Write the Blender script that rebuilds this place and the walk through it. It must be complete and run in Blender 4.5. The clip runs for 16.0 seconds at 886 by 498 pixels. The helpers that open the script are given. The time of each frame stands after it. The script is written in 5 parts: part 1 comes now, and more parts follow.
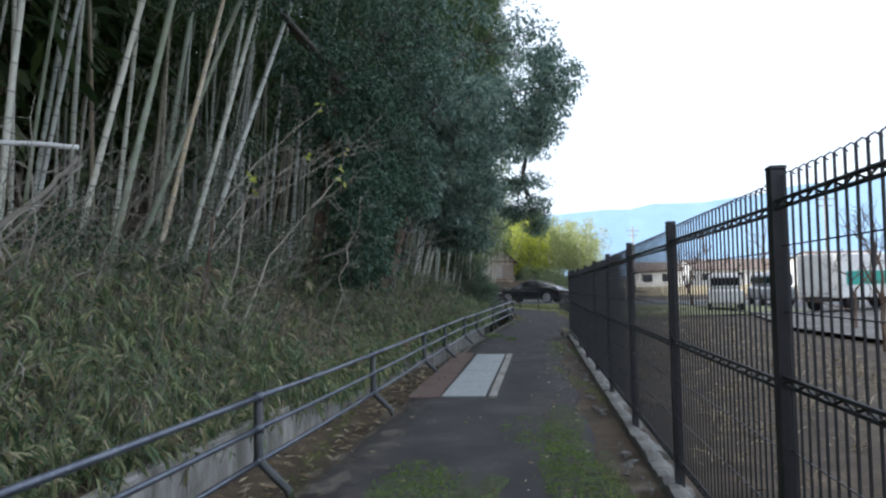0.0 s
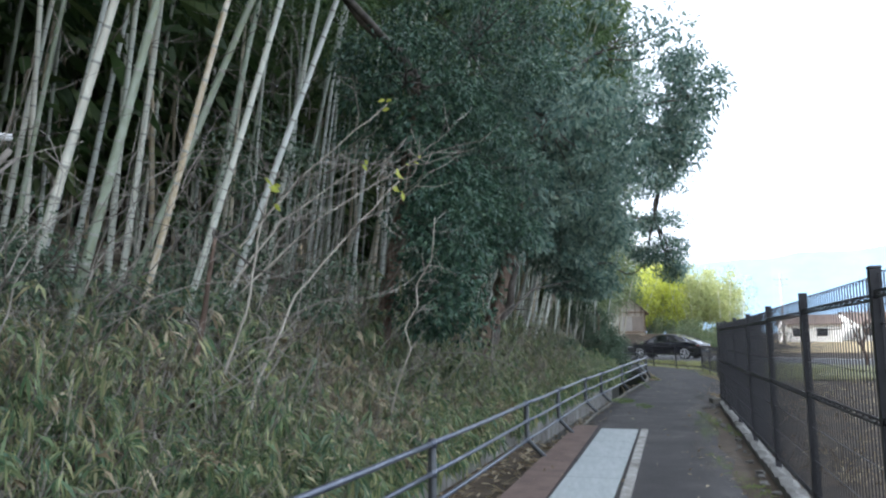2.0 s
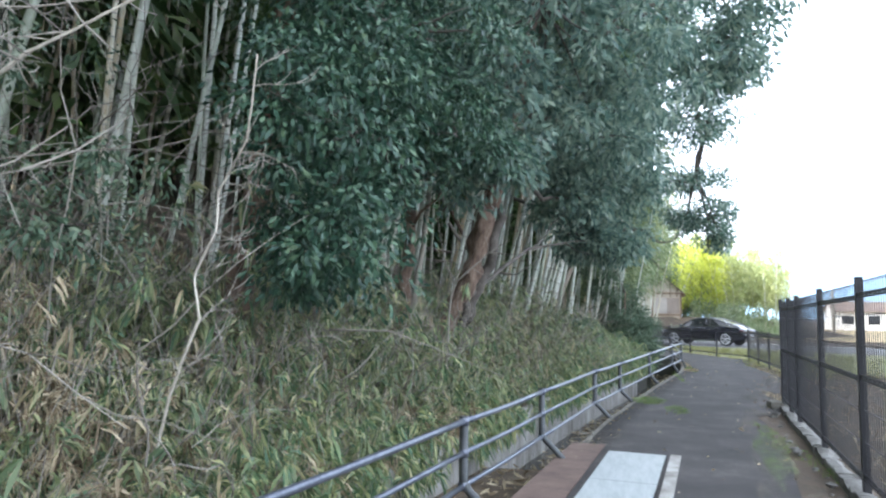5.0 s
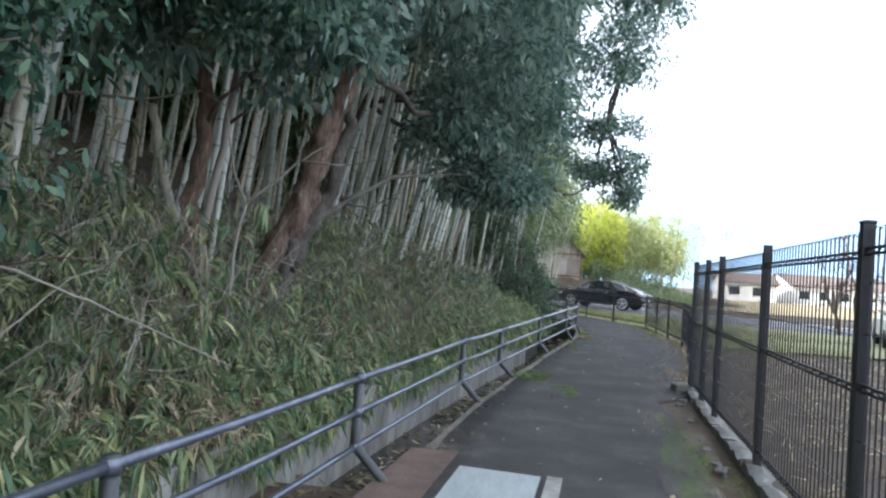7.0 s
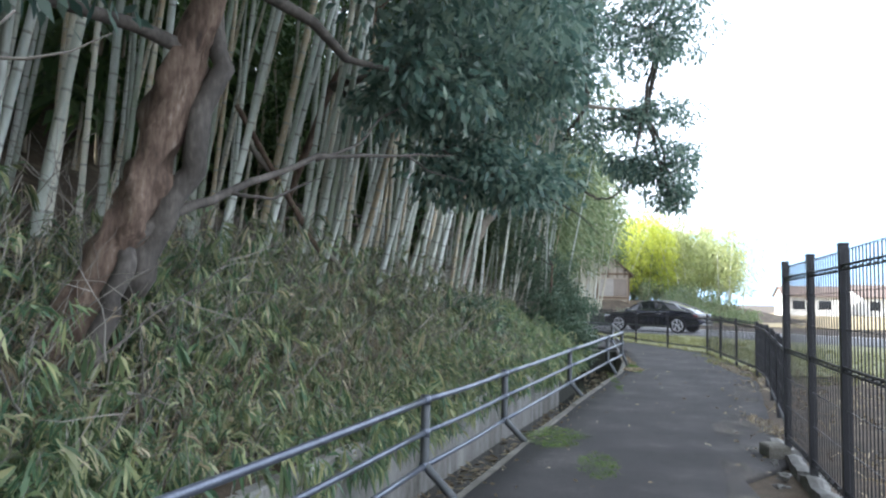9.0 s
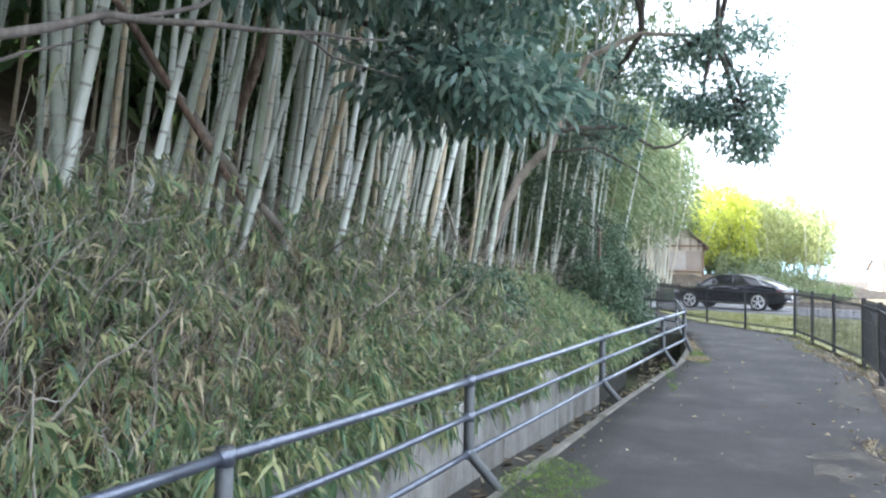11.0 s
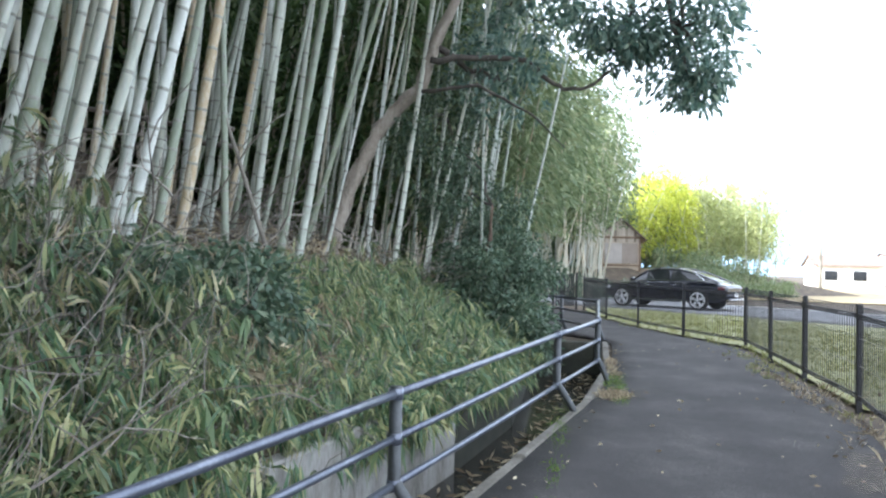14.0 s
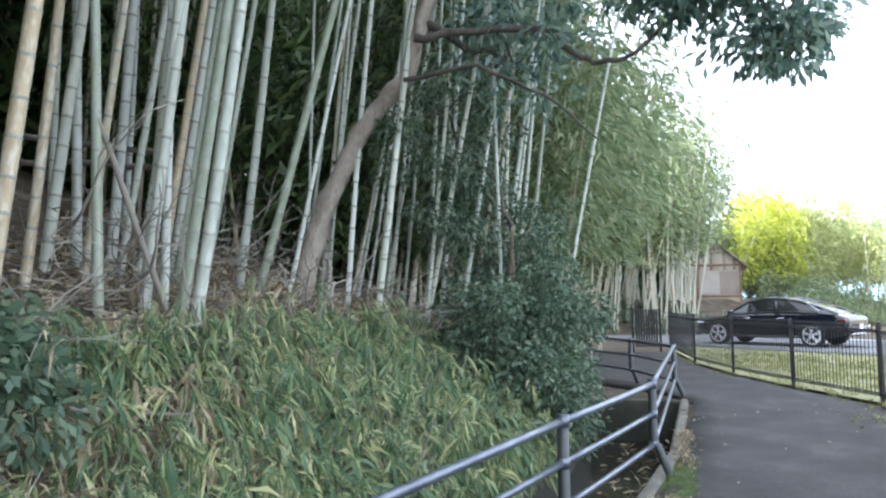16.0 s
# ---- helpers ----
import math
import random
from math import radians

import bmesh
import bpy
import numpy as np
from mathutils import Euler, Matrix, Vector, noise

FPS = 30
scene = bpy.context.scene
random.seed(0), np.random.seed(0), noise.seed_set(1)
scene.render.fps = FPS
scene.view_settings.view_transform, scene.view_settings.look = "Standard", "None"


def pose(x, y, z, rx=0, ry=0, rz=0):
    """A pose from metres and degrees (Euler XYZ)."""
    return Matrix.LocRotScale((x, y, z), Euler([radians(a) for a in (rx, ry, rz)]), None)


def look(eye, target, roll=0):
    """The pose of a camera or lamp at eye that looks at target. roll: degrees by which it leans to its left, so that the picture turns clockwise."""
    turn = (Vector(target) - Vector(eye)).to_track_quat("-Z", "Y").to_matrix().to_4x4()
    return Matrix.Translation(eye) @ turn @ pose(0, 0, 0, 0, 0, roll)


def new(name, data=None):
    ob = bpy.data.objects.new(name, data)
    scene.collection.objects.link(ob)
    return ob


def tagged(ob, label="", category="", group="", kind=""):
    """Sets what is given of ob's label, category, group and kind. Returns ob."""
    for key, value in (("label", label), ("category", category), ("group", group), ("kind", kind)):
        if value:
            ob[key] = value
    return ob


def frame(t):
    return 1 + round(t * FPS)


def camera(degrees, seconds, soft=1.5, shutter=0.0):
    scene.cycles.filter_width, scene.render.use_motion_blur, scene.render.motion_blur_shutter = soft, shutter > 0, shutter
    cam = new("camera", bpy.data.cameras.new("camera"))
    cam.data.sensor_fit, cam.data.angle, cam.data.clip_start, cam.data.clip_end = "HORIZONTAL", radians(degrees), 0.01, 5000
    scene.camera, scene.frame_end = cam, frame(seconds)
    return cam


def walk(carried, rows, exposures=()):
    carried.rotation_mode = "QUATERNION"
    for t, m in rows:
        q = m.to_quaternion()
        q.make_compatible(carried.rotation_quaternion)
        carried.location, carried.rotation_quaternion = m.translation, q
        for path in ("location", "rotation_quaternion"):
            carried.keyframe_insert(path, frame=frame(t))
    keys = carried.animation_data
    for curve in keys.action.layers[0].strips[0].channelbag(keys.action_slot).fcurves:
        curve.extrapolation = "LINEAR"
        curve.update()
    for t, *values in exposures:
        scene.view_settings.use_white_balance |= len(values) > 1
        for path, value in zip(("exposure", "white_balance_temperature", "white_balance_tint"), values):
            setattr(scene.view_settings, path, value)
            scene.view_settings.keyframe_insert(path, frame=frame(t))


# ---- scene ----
cam = camera(64.6, 16.0, soft=2.3)
METRES, EYE, TILT, LEAN, TURN = 24.0, 1.5, 2.7, 1.3, 0.0
ROWS = [
    (0.0, 0.0, 0.0, 0.0, 0.0, 0.0, 0.0),
    (0.5, 0.0058, 0.0324, -0.0019, 2.07, 2.0, 0.95),
    (1.0, 0.0044, 0.0649, -0.003, 6.26, 1.84, 0.53),
    (1.5, 0.0098, 0.0967, -0.0039, 11.86, 3.54, 0.43),
    (2.0, 0.0103, 0.1269, -0.0058, 10.2, 4.17, -0.13),
    (2.5, 0.0158, 0.1572, -0.0076, 10.75, 4.67, -0.29),
    (3.0, 0.0152, 0.1864, -0.0091, 11.36, 2.68, -0.75),
    (5.5, 0.0312, 0.3402, -0.0208, 13.04, 2.36, -1.35),
    (6.0, 0.0331, 0.3697, -0.0225, 8.32, 0.83, -2.86),
    (6.5, 0.0411, 0.4012, -0.024, 7.02, 0.09, -3.91),
    (7.0, 0.0423, 0.4348, -0.0257, 5.5, -1.03, -4.91),
    (7.5, 0.0486, 0.4681, -0.0272, 4.94, -0.83, -3.9),
    (8.0, 0.0507, 0.5021, -0.0295, 7.84, -1.35, -2.79),
    (8.5, 0.0591, 0.5349, -0.0316, 10.95, 0.81, -1.66),
    (9.0, 0.0635, 0.5669, -0.0339, 9.32, 1.21, -1.91),
    (11.5, 0.0881, 0.7163, -0.043, 15.79, -2.14, -1.16),
    (12.0, 0.0903, 0.7452, -0.0436, 12.42, -3.93, -2.36),
    (12.5, 0.0968, 0.7766, -0.0455, 10.86, -5.07, -2.19),
    (13.0, 0.1003, 0.8084, -0.0464, 9.99, -5.37, -2.42),
    (13.5, 0.1065, 0.8407, -0.0489, 11.7, -1.79, -2.04),
    (14.0, 0.111, 0.8714, -0.0498, 10.77, -1.39, -2.16),
    (14.5, 0.1174, 0.9008, -0.05, 14.08, 1.04, -0.61),
    (15.0, 0.1212, 0.9303, -0.0508, 15.71, 1.34, 0.13),
    (15.5, 0.1298, 0.9576, -0.0517, 17.23, 2.06, 0.76),
    (16.0, 0.1324, 0.9855, -0.0522, 18.42, 1.65, 0.31),
]
walk(cam, [(t, pose(0, 0, EYE, TILT, LEAN, TURN) @ pose(METRES * x, METRES * y, METRES * z, 90 + pitch, roll, yaw)) for t, x, y, z, yaw, pitch, roll in ROWS],
     exposures=[(t, stops, 5800, 10) for t, stops in ((0.0, 0.3), (1.0, 0.38), (1.5, 0.72), (2.0, 1.0), (3.0, 1.3), (5.5, 1.82), (6.0, 1.68), (7.0, 1.18), (8.0, 1.13), (9.0, 1.43), (11.5, 2.03), (13.0, 1.89), (14.5, 1.60), (16.0, 1.78))])

# ---- world and sun ----
SUN_DIR = Vector((-0.80, -0.36, 0.50)).normalized()
world = bpy.data.worlds.new("sky")
scene.world = world
world.use_nodes = True
wn = world.node_tree.nodes
wl = world.node_tree.links
sky = wn.new("ShaderNodeTexSky")
sky.sky_type = "NISHITA"
sky.sun_disc = False
sky.sun_elevation = math.asin(SUN_DIR.z)
sky.sun_rotation = math.atan2(SUN_DIR.x, SUN_DIR.y)
sky.dust_density = 3.0
thin_cloud = wn.new("ShaderNodeMix")
thin_cloud.data_type = "RGBA"
thin_cloud.inputs["Factor"].default_value = 0.55
thin_cloud.inputs["B"].default_value = (14.0, 14.3, 14.8, 1)
wl.new(sky.outputs[0], thin_cloud.inputs["A"])
wl.new(thin_cloud.outputs["Result"], wn["Background"].inputs["Color"])
wn["Background"].inputs["Strength"].default_value = 0.12

sun = new("sun", bpy.data.lights.new("sun", "SUN"))
sun.data.energy, sun.data.angle, sun.data.color = 5.0, radians(0.6), (1.0, 0.94, 0.85)
sun.matrix_world = look(SUN_DIR * 60, (0, 0, 0))


# ---- materials ----
def material(name, stops, rough=0.8, scale=6.0, fine=60.0, bump=0.3, metal=0.0, source="noise", spec=0.5, through_light=0.0, stretch=(1, 1, 1), fine_mix=0.35, coat=0.0):
    """A surface whose colour runs through stops, by noise at two scales, by object or by island."""
    m = bpy.data.materials.new(name)
    m.use_nodes = True
    n, l = m.node_tree.nodes, m.node_tree.links
    b = n["Principled BSDF"]
    b.inputs["Roughness"].default_value = rough
    b.inputs["Metallic"].default_value = metal
    b.inputs["Specular IOR Level"].default_value = spec
    b.inputs["Coat Weight"].default_value = coat
    ramp = n.new("ShaderNodeValToRGB")
    els = ramp.color_ramp.elements
    while len(els) < len(stops):
        els.new(0.5)
    for e, (p, c) in zip(els, stops):
        e.position, e.color = p, (*c, 1)
    co = n.new("ShaderNodeTexCoord")
    mp = n.new("ShaderNodeMapping")
    mp.inputs["Scale"].default_value = stretch
    l.new(co.outputs["Object"], mp.inputs["Vector"])
    big = n.new("ShaderNodeTexNoise")
    big.inputs["Scale"].default_value, big.inputs["Detail"].default_value, big.inputs["Roughness"].default_value = scale, 6, 0.6
    small = n.new("ShaderNodeTexNoise")
    small.inputs["Scale"].default_value, small.inputs["Detail"].default_value = fine, 3
    for q in (big, small):
        l.new(mp.outputs[0], q.inputs["Vector"])
    mix = n.new("ShaderNodeMix")
    mix.inputs["Factor"].default_value = fine_mix
    l.new(big.outputs["Fac"], mix.inputs["A"])
    l.new(small.outputs["Fac"], mix.inputs["B"])
    last = mix.outputs["Result"]
    if source in ("island", "object"):
        r = n.new("ShaderNodeNewGeometry") if source == "island" else n.new("ShaderNodeObjectInfo")
        mix2 = n.new("ShaderNodeMix")
        mix2.inputs["Factor"].default_value = 0.42 if source == "object" else 0.3
        l.new(r.outputs["Random Per Island" if source == "island" else "Random"], mix2.inputs["A"])
        l.new(last, mix2.inputs["B"])
        last = mix2.outputs["Result"]
    l.new(last, ramp.inputs["Fac"])
    l.new(ramp.outputs["Color"], b.inputs["Base Color"])
    if bump:
        bp = n.new("ShaderNodeBump")
        bp.inputs["Strength"].default_value, bp.inputs["Distance"].default_value = bump, 0.01
        l.new(mix.outputs["Result"], bp.inputs["Height"])
        l.new(bp.outputs["Normal"], b.inputs["Normal"])
    if through_light:
        tr = n.new("ShaderNodeBsdfTranslucent")
        l.new(ramp.outputs["Color"], tr.inputs["Color"])
        ms = n.new("ShaderNodeMixShader")
        ms.inputs["Fac"].default_value = through_light
        l.new(b.outputs[0], ms.inputs[1])
        l.new(tr.outputs[0], ms.inputs[2])
        l.new(ms.outputs[0], n["Material Output"].inputs["Surface"])
    return m


def plain(name, c, rough=0.5, metal=0.0, spec=0.5, coat=0.0):
    lo = tuple(v * 0.85 for v in c)
    hi = tuple(min(v * 1.12, 1) for v in c)
    return material(name, [(0.3, lo), (0.7, hi)], rough, 3, 40, 0.05, metal, spec=spec, coat=coat)


ASPHALT = material("asphalt", [(0.32, (0.018, 0.017, 0.0165)), (0.44, (0.035, 0.032, 0.031)), (0.56, (0.054, 0.050, 0.048)), (0.68, (0.145, 0.135, 0.12))], 0.92, 1.3, 95, 1.0, fine_mix=0.52)
EDGE = material("mossy_dark_concrete", [(0.3, (0.06, 0.055, 0.042)), (0.5, (0.13, 0.12, 0.098)), (0.72, (0.27, 0.255, 0.22))], 0.95, 3.0, 45, 0.7)
ROAD = material("road_asphalt", [(0.3, (0.12, 0.12, 0.125)), (0.7, (0.2, 0.2, 0.205))], 0.9, 0.5, 90, 0.3)
SOIL = material("leaf_litter_soil", [(0.28, (0.022, 0.017, 0.012)), (0.5, (0.075, 0.055, 0.035)), (0.72, (0.17, 0.13, 0.085))], 0.95, 2.2, 45, 0.9)
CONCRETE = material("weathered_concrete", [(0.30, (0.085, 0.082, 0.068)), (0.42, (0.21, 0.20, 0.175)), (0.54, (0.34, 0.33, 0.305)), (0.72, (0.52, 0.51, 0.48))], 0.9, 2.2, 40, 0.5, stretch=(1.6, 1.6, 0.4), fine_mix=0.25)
# Dark algae on the end wall; on the far ditch slabs also painted shade.
GRIMY_SHADED = material("algae_and_shade_dark_concrete", [(0.3, (0.018, 0.018, 0.015)), (0.5, (0.04, 0.042, 0.03)), (0.72, (0.09, 0.085, 0.06))], 0.8, 3, 45, 0.6)
RUBBLE = material("broken_concrete", [(0.3, (0.07, 0.066, 0.058)), (0.5, (0.16, 0.155, 0.14)), (0.62, (0.21, 0.205, 0.19)), (0.74, (0.38, 0.37, 0.35))], 0.9, 7, 50, 1.0)
RAIL = material("grey_galvanised_pipe", [(0.3, (0.085, 0.095, 0.125)), (0.55, (0.15, 0.165, 0.20)), (0.75, (0.26, 0.275, 0.31))], 0.33, 7, 60, 0.1, metal=0.6)
RAIL_POST = material("dark_grey_post_paint", [(0.3, (0.04, 0.044, 0.045)), (0.7, (0.095, 0.10, 0.102))], 0.5, 6, 60, 0.1, metal=0.4)
BLACK = material("dark_brown_fence_paint", [(0.3, (0.012, 0.012, 0.015)), (0.7, (0.03, 0.03, 0.034))], 0.45, 5, 60, 0.05)
CULM = material("bamboo_culm", [(0.12, (0.28, 0.29, 0.12)), (0.22, (0.27, 0.31, 0.22)), (0.34, (0.42, 0.45, 0.38)), (0.46, (0.66, 0.68, 0.63)), (0.56, (0.50, 0.53, 0.45)), (0.66, (0.68, 0.65, 0.54)), (0.73, (0.46, 0.36, 0.22)), (0.79, (0.54, 0.52, 0.42)), (0.92, (0.33, 0.39, 0.30))], 0.45, 4.0, 34, 0.3, source="object", stretch=(1, 1, 0.3), fine_mix=0.4)
NODE = material("bamboo_node", [(0.3, (0.17, 0.165, 0.13)), (0.7, (0.5, 0.5, 0.44))], 0.6, 30, 80, 0.1)
BARK = material("tree_bark", [(0.3, (0.035, 0.024, 0.018)), (0.46, (0.12, 0.08, 0.058)), (0.58, (0.21, 0.15, 0.11)), (0.72, (0.40, 0.33, 0.27))], 0.9, 7, 34, 1.0, stretch=(1, 1, 0.25), fine_mix=0.45)
PALE_BARK = material("smooth_grey_bark", [(0.3, (0.17, 0.14, 0.115)), (0.5, (0.33, 0.285, 0.235)), (0.72, (0.50, 0.45, 0.38))], 0.9, 5, 35, 0.8, stretch=(1, 1, 0.4))
DARK_BARK = material("dark_grey_bark", [(0.3, (0.035, 0.03, 0.026)), (0.5, (0.09, 0.078, 0.066)), (0.72, (0.2, 0.175, 0.15))], 0.9, 5, 35, 1.0, stretch=(1, 1, 0.4))
DEAD = material("dead_twig", [(0.1, (0.11, 0.095, 0.08)), (0.5, (0.24, 0.215, 0.18)), (0.9, (0.42, 0.385, 0.33))], 0.85, 8, 60, 0.3, source="island")
SAPLING = material("pale_smooth_sapling_bark", [(0.3, (0.26, 0.23, 0.18)), (0.5, (0.42, 0.38, 0.31)), (0.72, (0.60, 0.56, 0.47))], 0.8, 9, 50, 0.4, stretch=(1, 1, 0.3))
LEAF = material("evergreen_leaf", [(0.1, (0.02, 0.052, 0.036)), (0.5, (0.045, 0.098, 0.062)), (0.8, (0.10, 0.17, 0.10)), (1.0, (0.20, 0.26, 0.12))], 0.36, 3, 30, 0.05, source="island", spec=0.35, through_light=0.18)
FRESH = material("fresh_bamboo_grass_leaf", [(0.1, (0.06, 0.13, 0.075)), (0.4, (0.13, 0.21, 0.10)), (0.6, (0.24, 0.30, 0.14)), (0.78, (0.45, 0.45, 0.21)), (0.95, (0.66, 0.60, 0.36))], 0.45, 1.0, 30, 0.05, source="island", through_light=0.35)
SASA = material("bamboo_grass_leaf", [(0.06, (0.04, 0.085, 0.045)), (0.38, (0.115, 0.165, 0.075)), (0.58, (0.21, 0.245, 0.115)), (0.72, (0.34, 0.35, 0.18)), (0.83, (0.42, 0.35, 0.21)), (0.95, (0.72, 0.67, 0.50))], 0.38, 1.0, 30, 0.05, source="island", through_light=0.32)
STRAW = material("dry_grass_leaf", [(0.1, (0.12, 0.085, 0.05)), (0.45, (0.28, 0.22, 0.135)), (0.9, (0.58, 0.50, 0.34))], 0.7, 1.0, 30, 0.05, source="island", through_light=0.2)
SHRUB = material("shrub_leaf", [(0.1, (0.045, 0.085, 0.052)), (0.5, (0.092, 0.148, 0.09)), (0.95, (0.2, 0.24, 0.145))], 0.5, 2, 30, 0.05, source="island", through_light=0.25)
# Paler copy of the yellow-green leaf, with haze painted into the colour.
PALE_SPRING = material("pale_leaf_painted_haze", [(0.1, (0.26, 0.31, 0.13)), (0.5, (0.42, 0.46, 0.2)), (0.95, (0.62, 0.62, 0.32))], 0.6, 1, 30, 0.05, source="island", through_light=0.5)
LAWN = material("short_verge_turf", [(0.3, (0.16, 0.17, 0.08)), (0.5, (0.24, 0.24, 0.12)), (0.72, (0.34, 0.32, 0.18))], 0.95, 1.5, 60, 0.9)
# Lighter copy of the bamboo leaf; far sunlight and haze are in its colour.
HAZY_LEAF = material("bamboo_leaf_painted_sunlit", [(0.1, (0.11, 0.16, 0.075)), (0.5, (0.20, 0.26, 0.13)), (0.95, (0.36, 0.38, 0.2))], 0.6, 1, 30, 0.05, source="island", through_light=0.4)
# Brighter, bluer copy of the evergreen leaf; skylight is put into the colour.
SKYLIT_LEAF = material("evergreen_leaf_painted_skylit", [(0.1, (0.055, 0.11, 0.09)), (0.45, (0.14, 0.225, 0.18)), (0.75, (0.28, 0.37, 0.29)), (1.0, (0.42, 0.46, 0.31))], 0.28, 3, 30, 0.05, source="island", through_light=0.48)
BAMLEAF = material("bamboo_leaf", [(0.1, (0.035, 0.075, 0.025)), (0.5, (0.085, 0.15, 0.05)), (0.95, (0.19, 0.25, 0.09))], 0.5, 1, 30, 0.05, source="island", through_light=0.35)
SPRING = material("yellow_green_leaf", [(0.1, (0.34, 0.40, 0.08)), (0.5, (0.54, 0.59, 0.10)), (0.95, (0.74, 0.72, 0.15))], 0.6, 1, 30, 0.05, source="island", through_light=0.5)
GRASS = material("verge_grass_blade", [(0.1, (0.16, 0.19, 0.06)), (0.5, (0.27, 0.28, 0.10)), (0.9, (0.42, 0.38, 0.18))], 0.7, 1, 30, 0.05, source="island", through_light=0.25)
MOSS = material("moss_and_weed_blade", [(0.1, (0.07, 0.14, 0.02)), (0.5, (0.14, 0.25, 0.035)), (0.9, (0.28, 0.34, 0.07))], 0.7, 1, 30, 0.05, source="island", through_light=0.25)
PLATE = material("pale_grey_steel_plate", [(0.3, (0.27, 0.30, 0.295)), (0.7, (0.44, 0.47, 0.465))], 0.55, 3, 50, 0.2, stretch=(6, 1, 1))
RUST = material("rusty_brown_plate", [(0.3, (0.07, 0.045, 0.036)), (0.7, (0.18, 0.125, 0.10))], 0.85, 4, 50, 0.5)
WATER = material("dark_ditch_water", [(0.3, (0.012, 0.012, 0.01)), (0.7, (0.03, 0.028, 0.02))], 0.12, 3, 20, 0.1)
CARPAINT = plain("black_car_paint", (0.005, 0.006, 0.014), 0.2, 0.0, 0.5, 0.4)
GLASS = plain("dark_car_glass", (0.012, 0.014, 0.016), 0.06)
CHROME = plain("bright_trim_metal", (0.75, 0.76, 0.78), 0.2, 1.0)
RIM = plain("silver_wheel_alloy", (0.75, 0.75, 0.77), 0.4, 0.6)
TYRE = plain("black_rubber", (0.015, 0.015, 0.016), 0.85)
REDLAMP = plain("red_lamp_lens", (0.10, 0.012, 0.014), 0.15)
WHITE = plain("white_paint", (0.78, 0.78, 0.76), 0.6)
TEAL = plain("teal_paint", (0.03, 0.34, 0.27), 0.5)
PLASTER = material("tan_plaster_wall", [(0.3, (0.42, 0.34, 0.25)), (0.7, (0.62, 0.53, 0.41))], 0.9, 2, 40, 0.2)
WOOD = material("weathered_brown_wood", [(0.3, (0.13, 0.085, 0.055)), (0.7, (0.28, 0.2, 0.14))], 0.85, 3, 40, 0.4, stretch=(1, 1, 0.2))
ROOF = material("brown_roof_tile", [(0.3, (0.12, 0.09, 0.075)), (0.7, (0.24, 0.18, 0.15))], 0.8, 3, 40, 0.3)
DRYFIELD = material("dry_field_grass", [(0.3, (0.22, 0.17, 0.09)), (0.7, (0.42, 0.34, 0.19))], 0.95, 1.5, 30, 0.6)
# Distance haze is put into the hill colour: pale blue plus a glow.
HAZE = material("mountain_with_painted_haze", [(0.3, (0.10, 0.15, 0.20)), (0.7, (0.16, 0.22, 0.28))], 1.0, 0.004, 0.03, 0.0, spec=0.0)
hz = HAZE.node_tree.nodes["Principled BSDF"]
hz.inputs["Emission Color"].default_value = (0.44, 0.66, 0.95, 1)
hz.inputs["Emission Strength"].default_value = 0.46


